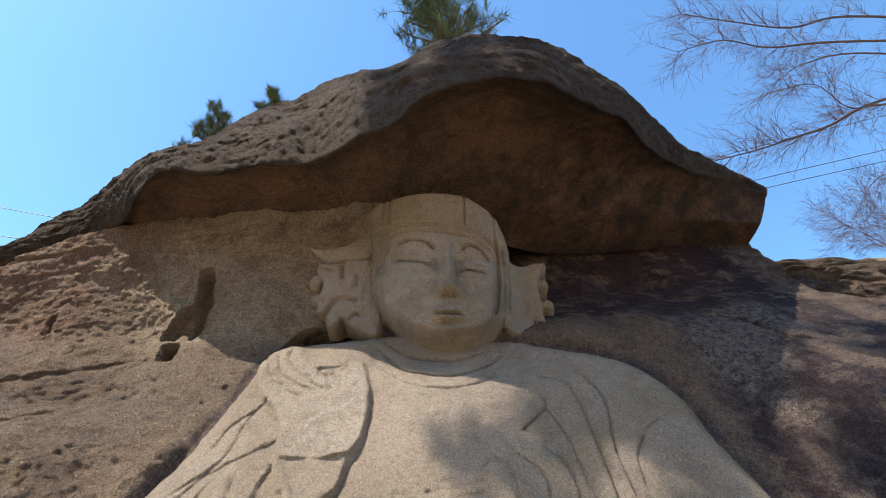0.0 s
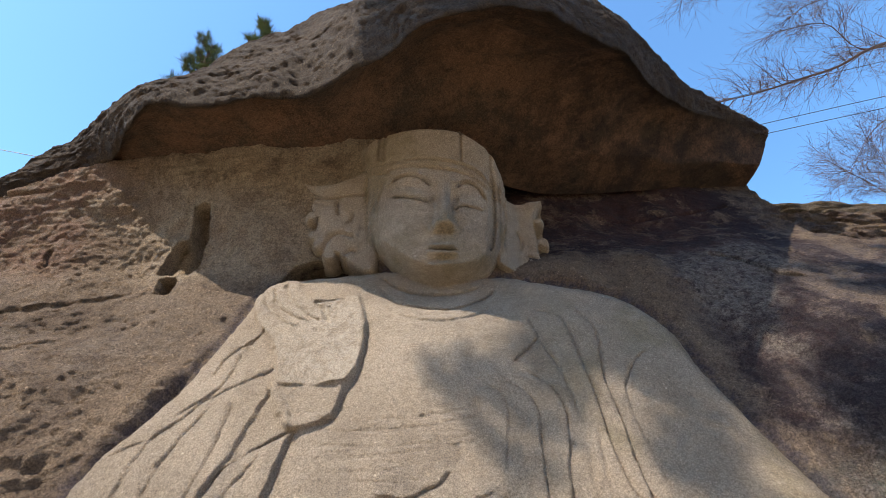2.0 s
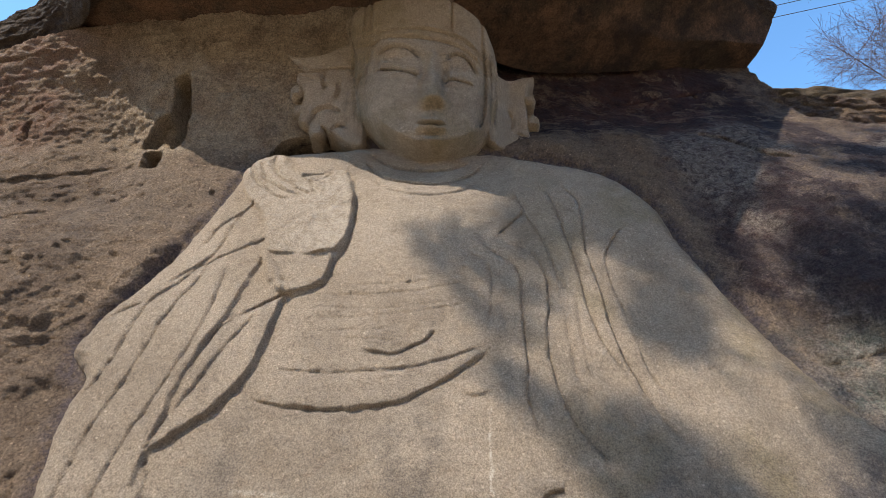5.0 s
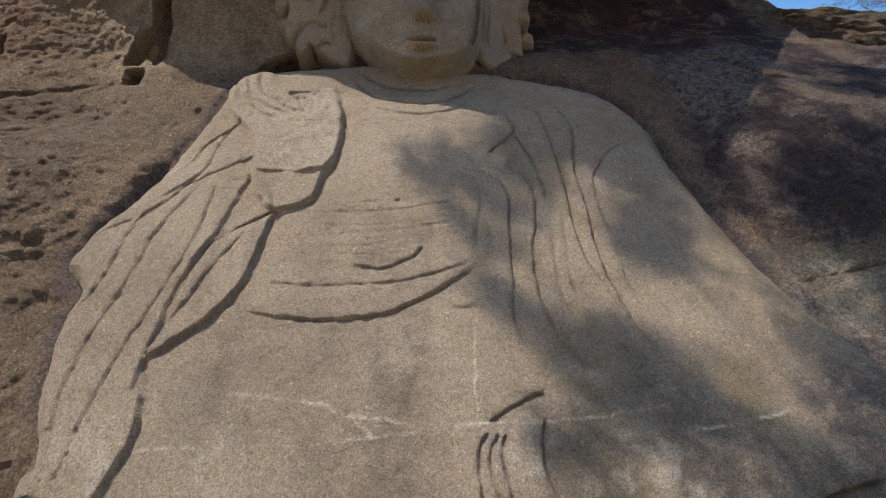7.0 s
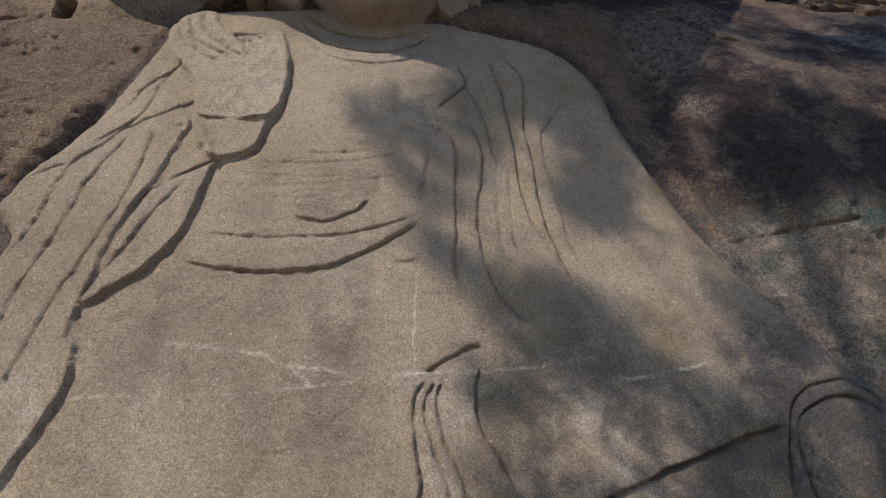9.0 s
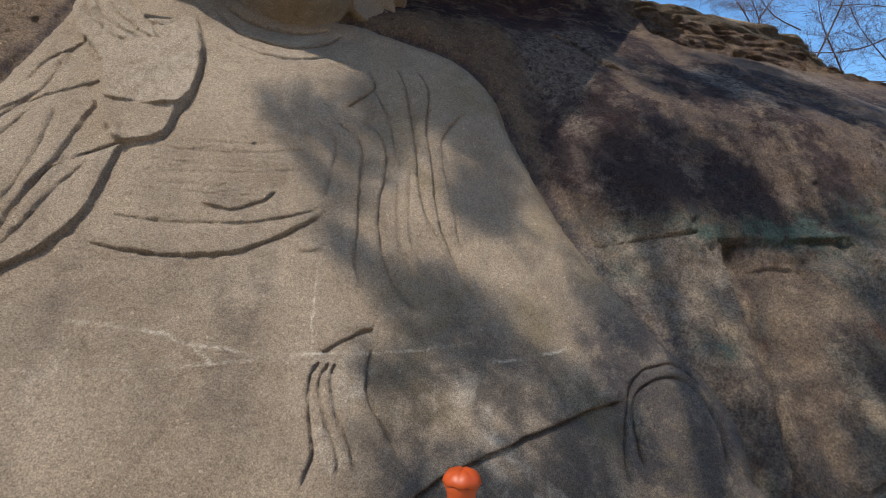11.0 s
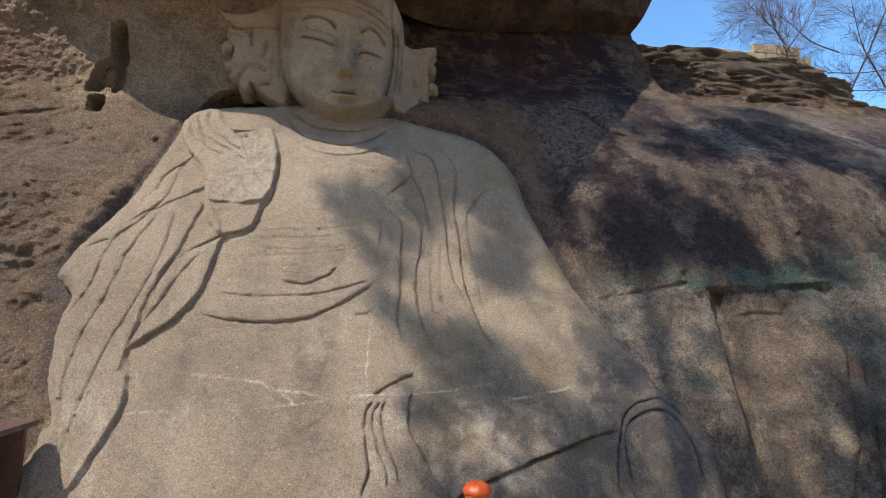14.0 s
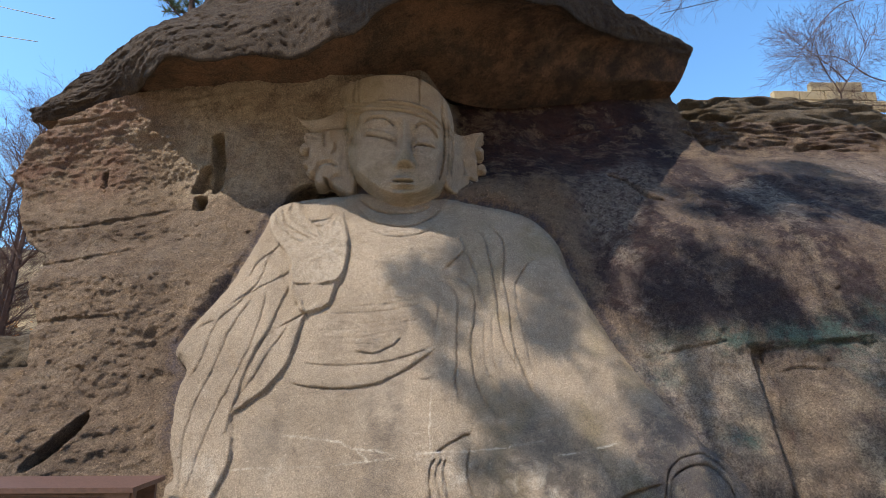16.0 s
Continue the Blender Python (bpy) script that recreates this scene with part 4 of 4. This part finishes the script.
def limb(bm, points, radius, rng, depth=2, twig=0.9):
    """A limb along a given line, with side branches all along it."""
    line = spline(points, 5)
    n = len(line)
    tube(bm, line, [max(radius * (1 - 0.8 * k / n), 0.006) for k in range(n)], 5)
    for k in range(2, n):
        w = (Vector(line[k]) - Vector(line[k - 1])).normalized()
        for _ in range(3):
            side = w.orthogonal().normalized()
            side.rotate(Matrix.Rotation(rng.uniform(0, 6.28), 3, w))
            bare_branch(bm, line[k], w * 0.8 + side * 0.75, twig * rng.uniform(0.5, 1.3), radius * 0.2, depth - 1, rng)


def needle_tuft(verts, faces, p, way, size, rng, count=26):
    """A burst of pine needles round a twig end."""
    way = Vector(way).normalized()
    for _ in range(count):
        d = (way * rng.uniform(0.0, 1.0) + Vector((rng.gauss(0, 1), rng.gauss(0, 1), rng.gauss(0, 1))).normalized() * 0.9).normalized()
        side = d.orthogonal().normalized() * size * 0.035
        q = Vector(p) + way * rng.uniform(-0.5, 0.3) * size
        tip = q + d * size * rng.uniform(0.7, 1.1)
        k = len(verts)
        verts += [tuple(q - side), tuple(q + side), tuple(tip)]
        faces.append((k, k + 1, k + 2))


def pine(base, height, spread, tufts, size, seed, label, lean=(0, 0), low=0.25):
    """A pine: crooked tapering trunk, whorled limbs and many needle tufts."""
    rng = random.Random(seed)
    tree = tagged(new("pine_tree"), label, "tree")
    bm = bmesh.new()
    line = [Vector(base) + Vector((lean[0] * t + 0.06 * height * math.sin(3 * t + seed) * t, lean[1] * t, height * t)) for t in np.linspace(0, 1, 9)]
    tube(bm, line, [0.045 * height * (1 - 0.85 * t) + 0.008 for t in np.linspace(0, 1, 9)], 7)
    verts, faces = [], []
    limbs = max(6, tufts // 9)
    for k in range(limbs):
        t = low + (1 - low) * (k + rng.random()) / limbs
        i = min(int(t * 8), 7)
        p = line[i].lerp(line[i + 1], t * 8 - i)
        a = rng.uniform(0, 6.28)
        reach = spread * (1.05 - 0.75 * (t - low) / (1 - low)) * rng.uniform(0.6, 1.1)
        ends = [p]
        w = Vector((math.cos(a), math.sin(a), rng.uniform(0.05, 0.55)))
        for j in range(4):
            w = (w + Vector((rng.uniform(-.3, .3), rng.uniform(-.3, .3), rng.uniform(-.1, .25)))).normalized()
            ends.append(ends[-1] + w * reach / 4)
        tube(bm, ends, [0.012 * height * (1 - t) * (1 - j / 5) + 0.005 for j in range(5)], 4)
        for _ in range(9):
            j = rng.randint(1, 3)
            q = ends[j].lerp(ends[j + 1], rng.random())
            off = Vector((rng.gauss(0, 1), rng.gauss(0, 1), abs(rng.gauss(0, .8)))) * reach * 0.16
            tube(bm, [q, q + off], [0.006, 0.003], 3)
            needle_tuft(verts, faces, q + off, off + w * 0.1, size * rng.uniform(0.7, 1.2), rng)
    part("trunk", bm, M_BARK, tree)
    me = bpy.data.meshes.new("crown")
    me.from_pydata(verts, [], faces)
    me.materials.append(M_NEEDLE)
    crown = new("crown", me)
    crown.parent = tree
    return tree


pine((-4.0, 6.6, 7.7), 1.9, 0.65, 180, 0.15, 3, "small green pine rooted on top of the boulder")
pine((-2.9, 6.2, 8.25), 1.35, 0.5, 120, 0.15, 8, "stunted yellow-green pine on the rock edge")
pine((-2.05, 6.0, 8.5), 0.65, 0.25, 30, 0.10, 9, "tiny pine seedling on the rock edge")
pine((0.5, 8.2, 9.3), 7.5, 2.0, 480, 0.34, 14, "tall green pine behind the crest of the boulder", (-0.5, 0), 0.3)

# bare tree whose limbs reach in from the right, and a leaning sapling on the ledge
rng = random.Random(5)
tree = tagged(new("bare_tree"), "leafless grey-brown tree with fine spreading twigs", "tree")
bm = bmesh.new()
for pts, r in (([(20.96, 12.0, 20.73), (14.96, 11.5, 20.4), (12.07, 11.0, 18.94), (10.05, 10.8, 18.99), (8.11, 10.5, 19.05)], 0.09), ([(20.33, 12.0, 19.65), (13.28, 11.0, 18.09), (10.9, 11.0, 17.81), (9.09, 10.5, 17.5), (7.13, 10.0, 16.2)], 0.08),
               ([(19.73, 12.0, 18.3), (15.0, 12.0, 18.88), (12.73, 12.0, 18.25), (11.65, 12.0, 17.47)], 0.07), ([(19.94, 12.0, 17.98), (13.39, 11.0, 15.09), (11.39, 11.0, 14.0), (10.02, 11.0, 13.45), (8.9, 11.0, 13.0), (7.53, 11.0, 12.57)], 0.09),
               ([(19.2, 12.0, 16.76), (14.05, 11.5, 15.5), (12.79, 11.5, 15.38), (12.17, 11.5, 16.51), (10.54, 11.5, 16.11)], 0.06), ([(19.21, 13.0, 15.09), (14.95, 13.0, 14.1), (13.52, 13.0, 13.38), (11.94, 13.0, 11.38)], 0.05)):
    limb(bm, pts, 0.62 * r, rng, 2, 1.1)
part("branchwork", bm, M_BARK, tree)
bm = bmesh.new()
limb(bm, [(12.37, 13.0, 4.01), (15.95, 13.0, 9.77), (18.03, 12.8, 13.87), (20.22, 12.4, 17.56), (20.64, 12.0, 20.0), (29.36, 11.5, 34.7)], 0.035, rng, 2, 1.3)
part("trunk", bm, M_BARK, tree)
for seed, pts, r in ((21, [(11.63, 11.0, 8.69), (11.74, 11.0, 9.37), (11.36, 11.0, 10.24), (11.28, 11.0, 11.22)], 0.028), (22, [(11.96, 11.2, 9.57), (12.42, 11.0, 10.34), (13.0, 11.0, 11.24)], 0.02), (23, [(16.52, 14.0, 11.41), (15.41, 14.0, 11.72), (14.36, 14.0, 12.46), (12.78, 14.0, 12.45)], 0.035), (25, [(18.69, 14.0, 9.52), (18.1, 14.0, 10.62), (17.48, 14.0, 11.81), (17.19, 14.0, 13.51)], 0.05), (26, [(24.27, 14.0, 14.03), (21.15, 14.0, 12.22), (19.14, 14.0, 11.19), (17.0, 14.0, 10.69), (14.98, 14.0, 10.64)], 0.05), (27, [(21.89, 14.0, 10.0), (20.26, 14.0, 11.09), (18.95, 14.0, 12.31), (18.38, 14.0, 13.99)], 0.035), (28, [(23.2, 13.0, 11.95), (20.9, 13.0, 12.19), (18.72, 13.0, 12.2), (16.65, 13.0, 11.8)], 0.045), (24, [(16.3, 16.0, 12.7), (15.79, 16.0, 13.32), (14.91, 16.0, 14.11), (14.3, 16.0, 14.65)], 0.04)):
    rng = random.Random(seed)
    tree = tagged(new("bare_sapling"), "thin leafless sapling on the rocky ledge", "tree")
    bm = bmesh.new()
    limb(bm, pts, 0.75 * r, rng, 2, 1.0)
    part("branchwork", bm, M_BARK, tree)
# bare trees on the slope at the left
for seed, x, y, z in ((31, -12.5, 14, 1.5), (32, -15.5, 17, 2.0), (33, -10.8, 12, 1.0)):
    rng = random.Random(seed)
    tree = tagged(new("bare_tree"), "leafless slender tree on the dry slope", "tree")
    bm = bmesh.new()
    line = [(x, y, z), (x + 0.2, y, z + 2.5), (x + 0.1, y + 0.3, z + 5), (x + 0.6, y, z + 7.5)]
    limb(bm, line, 0.11, rng, 3, 1.5)
    part("branchwork", bm, M_BARK, tree)

# ---- tall pine behind the viewer: its crown shades the figure's breast and the stained rock ----
rng = random.Random(77)
shade = tagged(new("pine_tree"), "tall pine standing over the courtyard with a broken crown", "tree")
verts, faces = [], []
bm = bmesh.new()
trunk_line = spline([(-5.5, -9.0, 0), (-5.3, -7.5, 5), (-5.6, -5.0, 9.5), (-5.0, -2.0, 12.5), (-4.2, 0.0, 14.5)], 5)
tube(bm, trunk_line, [0.32 - 0.012 * k for k in range(len(trunk_line))], 8)
# where boughs hang in the sun's way (across, up, size), and the gaps between them
clumps = [(0.08, 2.96, 0.15), (0.3, 3.07, 0.17), (0.4, 2.91, 0.19), (0.18, 2.74, 0.13), (0.54, 2.78, 0.14), (0.73, 2.94, 0.2), (0.93, 3.12, 0.23), (1.06, 2.84, 0.22), (0.68, 2.63, 0.15),
          (0.86, 2.54, 0.15), (0.37, 2.49, 0.11), (0.5, 2.38, 0.13), (0.55, 2.21, 0.12), (0.76, 2.23, 0.13), (0.55, 1.89, 0.13), (0.67, 1.77, 0.13), (0.83, 1.69, 0.17), (0.98, 1.58, 0.15),
          (1.45, 3.31, 0.22), (1.71, 2.95, 0.22), (1.74, 2.24, 0.16), (1.97, 2.41, 0.16), (1.37, 1.48, 0.16), (1.08, 1.35, 0.16), (1.05, 0.94, 0.17), (0.87, 0.91, 0.12), (1.43, 1.05, 0.15), (1.26, 1.21, 0.16), (1.3, 3.7, 0.2)]
clumps += [(4.47, 4.45, 0.24), (5.19, 4.53, 0.28), (5.73, 5.19, 0.2), (5.83, 4.43, 0.28), (6.31, 4.3, 0.24), (6.86, 4.24, 0.25), (4.54, 3.44, 0.15), (3.6, 2.9, 0.3), (4.11, 3.02, 0.28), (3.3, 3.1, 0.3), (4.37, 2.6, 0.26), (3.3, 2.5, 0.26), (5.3, 2.5, 0.25), (7.4, 4.1, 0.3)]
GAPS = [(0.19, 3.33, 0.2), (0.63, 2.42, 0.1), (1.17, 2.48, 0.17), (1.31, 2.06, 0.22), (1.0, 1.92, 0.22), (1.41, 1.85, 0.14), (2.29, 1.98, 0.24), (1.47, 1.68, 0.14), (1.09, 0.65, 0.27), (2.41, 1.72, 0.22), (2.43, 1.27, 0.25), (4.92, 5.07, 0.4), (6.9, 6.4, 0.9), (8.0, 6.0, 0.9),
        (8.14, 5.32, 0.8), (9.24, 5.22, 0.8), (5.12, 3.46, 0.25), (4.92, 2.98, 0.25), (4.78, 3.54, 0.22), (5.55, 3.02, 0.34), (5.91, 3.12, 0.34), (6.35, 3.09, 0.3), (3.56, 3.93, 0.25), (2.8, 2.98, 0.25), (4.21, 3.6, 0.17), (5.95, 2.04, 0.38), (3.34, 1.47, 0.24), (1.3, 2.75, 0.12), (3.05, 0.75, 0.3)]
tries = 0
while len(clumps) < 310 and tries < 20000:
    tries += 1
    cx, cz = rng.uniform(0.9, 9.5), rng.uniform(0.1, 5.6)
    r = rng.uniform(0.14, 0.3)
    gap = noise.noise((cx * 1.1, cz * 1.1, 3.3)) + 0.6 * noise.noise((cx * 2.7, cz * 2.2, 8.1))
    if gap > (0.0 if cx > 2.4 else -0.1) or any(math.hypot(cx - gx_, cz - gz_) < gr_ + 0.6 * r for gx_, gz_, gr_ in GAPS):
        continue
    clumps.append((cx, cz, r))
for cx, cz, r in clumps:
    k = rng.uniform(12, 15)
    c = Vector((cx, float(cliff_y(np.array(cx), np.array(cz))) - (0.17 if cx < 2.4 else 0.0), cz)) - SUN * k
    for _ in range(int(190 * (r / 0.25) ** 2)):
        p = c + Vector((rng.gauss(0, 1), rng.gauss(0, 1), rng.gauss(0, 1))) * r * 0.55
        d = Vector((rng.gauss(0, 1), rng.gauss(0, 1), rng.gauss(0, 1))).normalized()
        side = d.orthogonal().normalized() * 0.014
        n0 = len(verts)
        verts += [tuple(p - side), tuple(p + side), tuple(p + d * 0.17)]
        faces.append((n0, n0 + 1, n0 + 2))
    if rng.random() < 0.2:
        j = rng.randint(9, len(trunk_line) - 1)
        a = Vector(trunk_line[j])
        tube(bm, [a, a.lerp(c, 0.5) + Vector((0, 0, 0.4)), c], [0.022, 0.013, 0.006], 4)
part("trunk", bm, M_BARK, shade)
me = bpy.data.meshes.new("crown")
me.from_pydata(verts, [], faces)
me.materials.append(M_NEEDLE)
new("crown", me).parent = shade

# ---- slope, slab and wall behind ----
M_HILL = plain("dry_grass_slope", (0.20, 0.155, 0.095), 0.95, 0, 0.4, 1.5, 0.05)
hx_, hy_ = np.meshgrid(np.concatenate([np.linspace(-60, -20, 30), np.linspace(-19, 22, 90), np.linspace(23, 60, 25)]), np.linspace(9.0, 70, 90))
hz_ = -0.4 + 0.58 * np.maximum(np.minimum(hy_, 22) - 8.5, 0) + 0.25 * fbm(hx_ * 0.5, hy_ * 0.5, hx_ * 0, 4, seed=200) - 0.12 * np.maximum(hy_ - 24, 0)
hz_ += smooth((hx_ - 2) / 4) * 5.0 * smooth((hy_ - 9.5) / 2.5) * smooth((20 - hx_) / 3)
slope = sheet("hill_slope", np.stack([hx_, hy_, hz_], -1), M_HILL)
tagged(slope, "dry grassy hillside behind the rocks", "hillside", kind="structure")

# unseen slope, added to block low sky and reflect warm fill onto the rock
bx_, by_ = np.meshgrid(np.linspace(-70, 70, 70), np.linspace(-70, -13, 50))
bz_ = -0.3 + 1.05 * np.maximum(-13.5 - by_, 0) * np.exp(-np.maximum(-14 - by_, 0) / 90) + 0.5 * fbm(bx_ * 0.3, by_ * 0.3, bx_ * 0, 4, seed=210)
tagged(sheet("unseen_fill_hill", np.stack([bx_, by_, bz_], -1)[::-1], plain("warm_fill_bank", (0.40, 0.29, 0.165), 0.95, 0, 0.4, 0.6, 0.1)), "unseen pale slope added to block sky and bounce warm fill", "hillside", kind="structure")


def boulder(name, centre, size, mat, seed, label, rough=0.12, strata=0.0, turn=0.0):
    """A rounded, rough-surfaced block."""
    bm = bmesh.new()
    bmesh.ops.create_icosphere(bm, subdivisions=6, radius=1)
    co = np.array([v.co for v in bm.verts])
    q = np.sign(co) * np.abs(co) ** 0.62
    n = 1 + rough * fbm(q[:, 0] * 1.7, q[:, 1] * 1.7, q[:, 2] * 1.7, 5, 0.55, seed) + strata * np.abs(fbm(q[:, 0] * 0.8, q[:, 1] * 0.8, q[:, 2] * 5, 4, 0.6, seed + 9))
    q = q * n[:, None] * np.array(size)
    for v, p in zip(bm.verts, q):
        v.co = p
    for f in bm.faces:
        f.smooth = True
    ob = part(name, bm, mat)
    ob.matrix_world = pose(*centre, 0, 0, turn)
    return tagged(ob, label, "boulder")


M_SLAB = stone("ledge_stone", (0.055, 0.043, 0.032), (0.115, 0.090, 0.064), (0.19, 0.15, 0.105), 1.0, 0.06)
boulder("rock_slab", (9.9, 12.2, 8.68), (2.5, 1.4, 0.7), M_SLAB, 301, "bedded brown rock slab on the cliff top", 0.2, -0.035)
boulder("rock_slab", (12.4, 12.0, 8.2), (1.6, 1.3, 0.65), M_SLAB, 302, "low bedded slab at the end of the ledge", 0.2, -0.035)
boulder("rock_slab", (8.8, 10.4, 7.05), (3.2, 1.8, 0.8), M_SLAB, 303, "weathered rounded slab under the ledge", 0.18, -0.03)
boulder("boulder", (-6.3, 6.8, 0.3), (1.3, 1.2, 1.5), M_CLIFF, 304, "pale boulder at the foot of the cliff", 0.10)
boulder("boulder", (-7.6, 8.5, 1.6), (1.5, 1.2, 0.9), M_SLAB, 305, "dark flat rock on the slope", 0.12)

M_BLOCK = plain("buff_concrete_block", (0.34, 0.265, 0.16), 0.9, 0, 0.15, 6, 0.01)
wall = tagged(new("retaining_wall"), "buff block retaining wall above the ledge", "wall")
bm = bmesh.new()
box(bm, (14.4, 16.25, 9.0), (17.4, 16.6, 11.9))
part("core", bm, M_BLOCK, wall)
block = bmesh.new()
box(block, (-0.49, -0.12, -0.185), (0.49, 0.12, 0.185))
bmesh.ops.bevel(block, geom=block.edges[:], offset=0.025, segments=1, affect="EDGES")
block_mesh = bpy.data.meshes.new("block")
block.to_mesh(block_mesh)
block.free()
block_mesh.materials.append(M_BLOCK)
for r in range(9):
    for c in range(7):
        x = 11.9 + c + 0.5 * (r % 2)
        z = 9.8 + 0.39 * r
        if x < 13.2 or x > 17.4 or z > 12.85 - 0.3 * max(0, 15.6 - x) - 0.9 * max(0, x - 16.6):
            continue
        b = new("block", block_mesh)
        b.parent = wall
        b.location = (x, 16.16 + 0.015 * math.sin(7 * r + 3 * c), z)

# ---- cables ----
M_CABLE = plain("black_cable", (0.02, 0.02, 0.022), 0.6)
for pts in ([(10.45, 24.0, 23.55), (21.82, 24.0, 27.25), (39.06, 24.0, 32.29)], [(13.47, 24.0, 22.34), (22.64, 24.0, 24.89), (36.91, 24.0, 28.79)], [(13.28, 24.0, 21.58), (22.29, 24.0, 24.01), (36.18, 24.0, 27.58)],
            [(-37.21, 24.0, 24.41), (-25.79, 24.0, 22.07), (-20.04, 24.0, 20.76)], [(-35.64, 24.0, 22.0), (-24.82, 24.0, 20.01), (-20.76, 24.0, 19.35)], [(26.4, 24.0, 15.29), (30.73, 24.0, 15.77), (43.14, 24.0, 17.33)]):
    bm = bmesh.new()
    tube(bm, spline(pts, 8), 0.022, 5)
    tagged(part("overhead_cable", bm, M_CABLE), "thin black overhead cable against the sky", "cable", "overhead cables")

# ---- vase, ledge and scoop ----
M_ORANGE, nt_, o_ = material("translucent_orange_plastic")
o_.inputs["Base Color"].default_value, o_.inputs["Roughness"].default_value = (0.42, 0.06, 0.003, 1), 0.5
o_.inputs["Transmission Weight"].default_value = 0.3


def lathe(profile, sides=28):
    bm = bmesh.new()
    rings = [[bm.verts.new((r * math.cos(a), r * math.sin(a), z)) for a in (2 * math.pi * k / sides for k in range(sides))] for r, z in profile]
    for u, v in zip(rings[:-1], rings[1:]):
        for k in range(sides):
            f = bm.faces.new((u[k], u[(k + 1) % sides], v[(k + 1) % sides], v[k]))
            f.smooth = True
    bm.faces.new(rings[0][::-1])
    return bm


vase = tagged(new("vase"), "translucent orange plastic vase with a flared scalloped rim", "vase")
vase.matrix_world = pose(1.245, 2.45, 0.0) @ Matrix.Diagonal((0.9, 0.9, 0.985, 1))
bm = lathe([(0.075, 0.0), (0.09, 0.02), (0.105, 0.10), (0.128, 0.20), (0.130, 0.25), (0.122, 0.30), (0.098, 0.335), (0.088, 0.365), (0.083, 0.40), (0.090, 0.44), (0.108, 0.475), (0.098, 0.487), (0.076, 0.43), (0.07, 0.38)])
part("body", bm, M_ORANGE, vase)
bm = lathe([(0.100, 0.474), (0.118, 0.490), (0.112, 0.512), (0.088, 0.538), (0.05, 0.553), (0.02, 0.556), (0.001, 0.556)], 24)
for v in bm.verts:
    a = math.atan2(v.co.y, v.co.x)
    v.co.z += 0.006 * math.cos(8 * a)
part("lid", bm, M_ORANGE, vase, "scalloped orange lid")

ledge = boulder("stone_ledge", (4.75, 2.65, 0.02), (1.45, 0.36, 0.155), M_CLIFF, 311, "low flat stone ledge at the cliff foot", 0.04)
scoop = tagged(new("plastic_scoop"), "small bright orange plastic scoop lying on the ledge", "scoop")
scoop.matrix_world = pose(4.22, 2.42, 0.185, 0, 4, -8)
bm = bmesh.new()
tube(bm, [(-0.15, 0, 0.02), (-0.05, 0, 0.022), (0.02, 0, 0.025)], [0.010, 0.014, 0.02], 8)
part("handle", bm, plain("yellow_orange_plastic", (0.8, 0.3, 0.03), 0.4), scoop, "yellow-orange handle")
bm = bmesh.new()
tube(bm, [(0.0, 0, 0.025), (0.05, 0, 0.03), (0.10, 0, 0.028), (0.15, 0, 0.02)], [0.018, 0.034, 0.030, 0.006], 10)
part("bowl", bm, M_ORANGE, scoop)

# dry shrub with last autumn's leaves on the slope
M_LEAF = plain("dry_orange_leaves", (0.30, 0.13, 0.04), 0.8, 0, 0.4, 9)
for seed, base, size in ((401, (-9.6, 11.0, 1.1), 1.2), (402, (-11.6, 12.5, 2.0), 1.4), (403, (-8.6, 10.4, 0.8), 0.9)):
    rng = random.Random(seed)
    shrub = tagged(new("dry_shrub"), "dry shrub with sparse orange-brown leaves", "shrub")
    bm = bmesh.new()
    for _ in range(9):
        bare_branch(bm, base, (rng.uniform(-1, 1), rng.uniform(-1, 1), 1.3), size * rng.uniform(0.7, 1.2), 0.02, 2, rng)
    part("branchwork", bm, M_BARK, shrub)
    bm = bmesh.new()
    for _ in range(500):
        p = Vector(base) + Vector((rng.gauss(0, 0.4), rng.gauss(0, 0.4), 0.55 + rng.gauss(0, 0.25))) * size
        d = Vector((rng.gauss(0, 1), rng.gauss(0, 1), rng.gauss(0, 1))).normalized() * 0.05
        e = d.orthogonal().normalized() * 0.03
        bm.faces.new([bm.verts.new(q) for q in (p - d, p + e, p + d, p - e)])
    part("foliage", bm, M_LEAF, shrub)
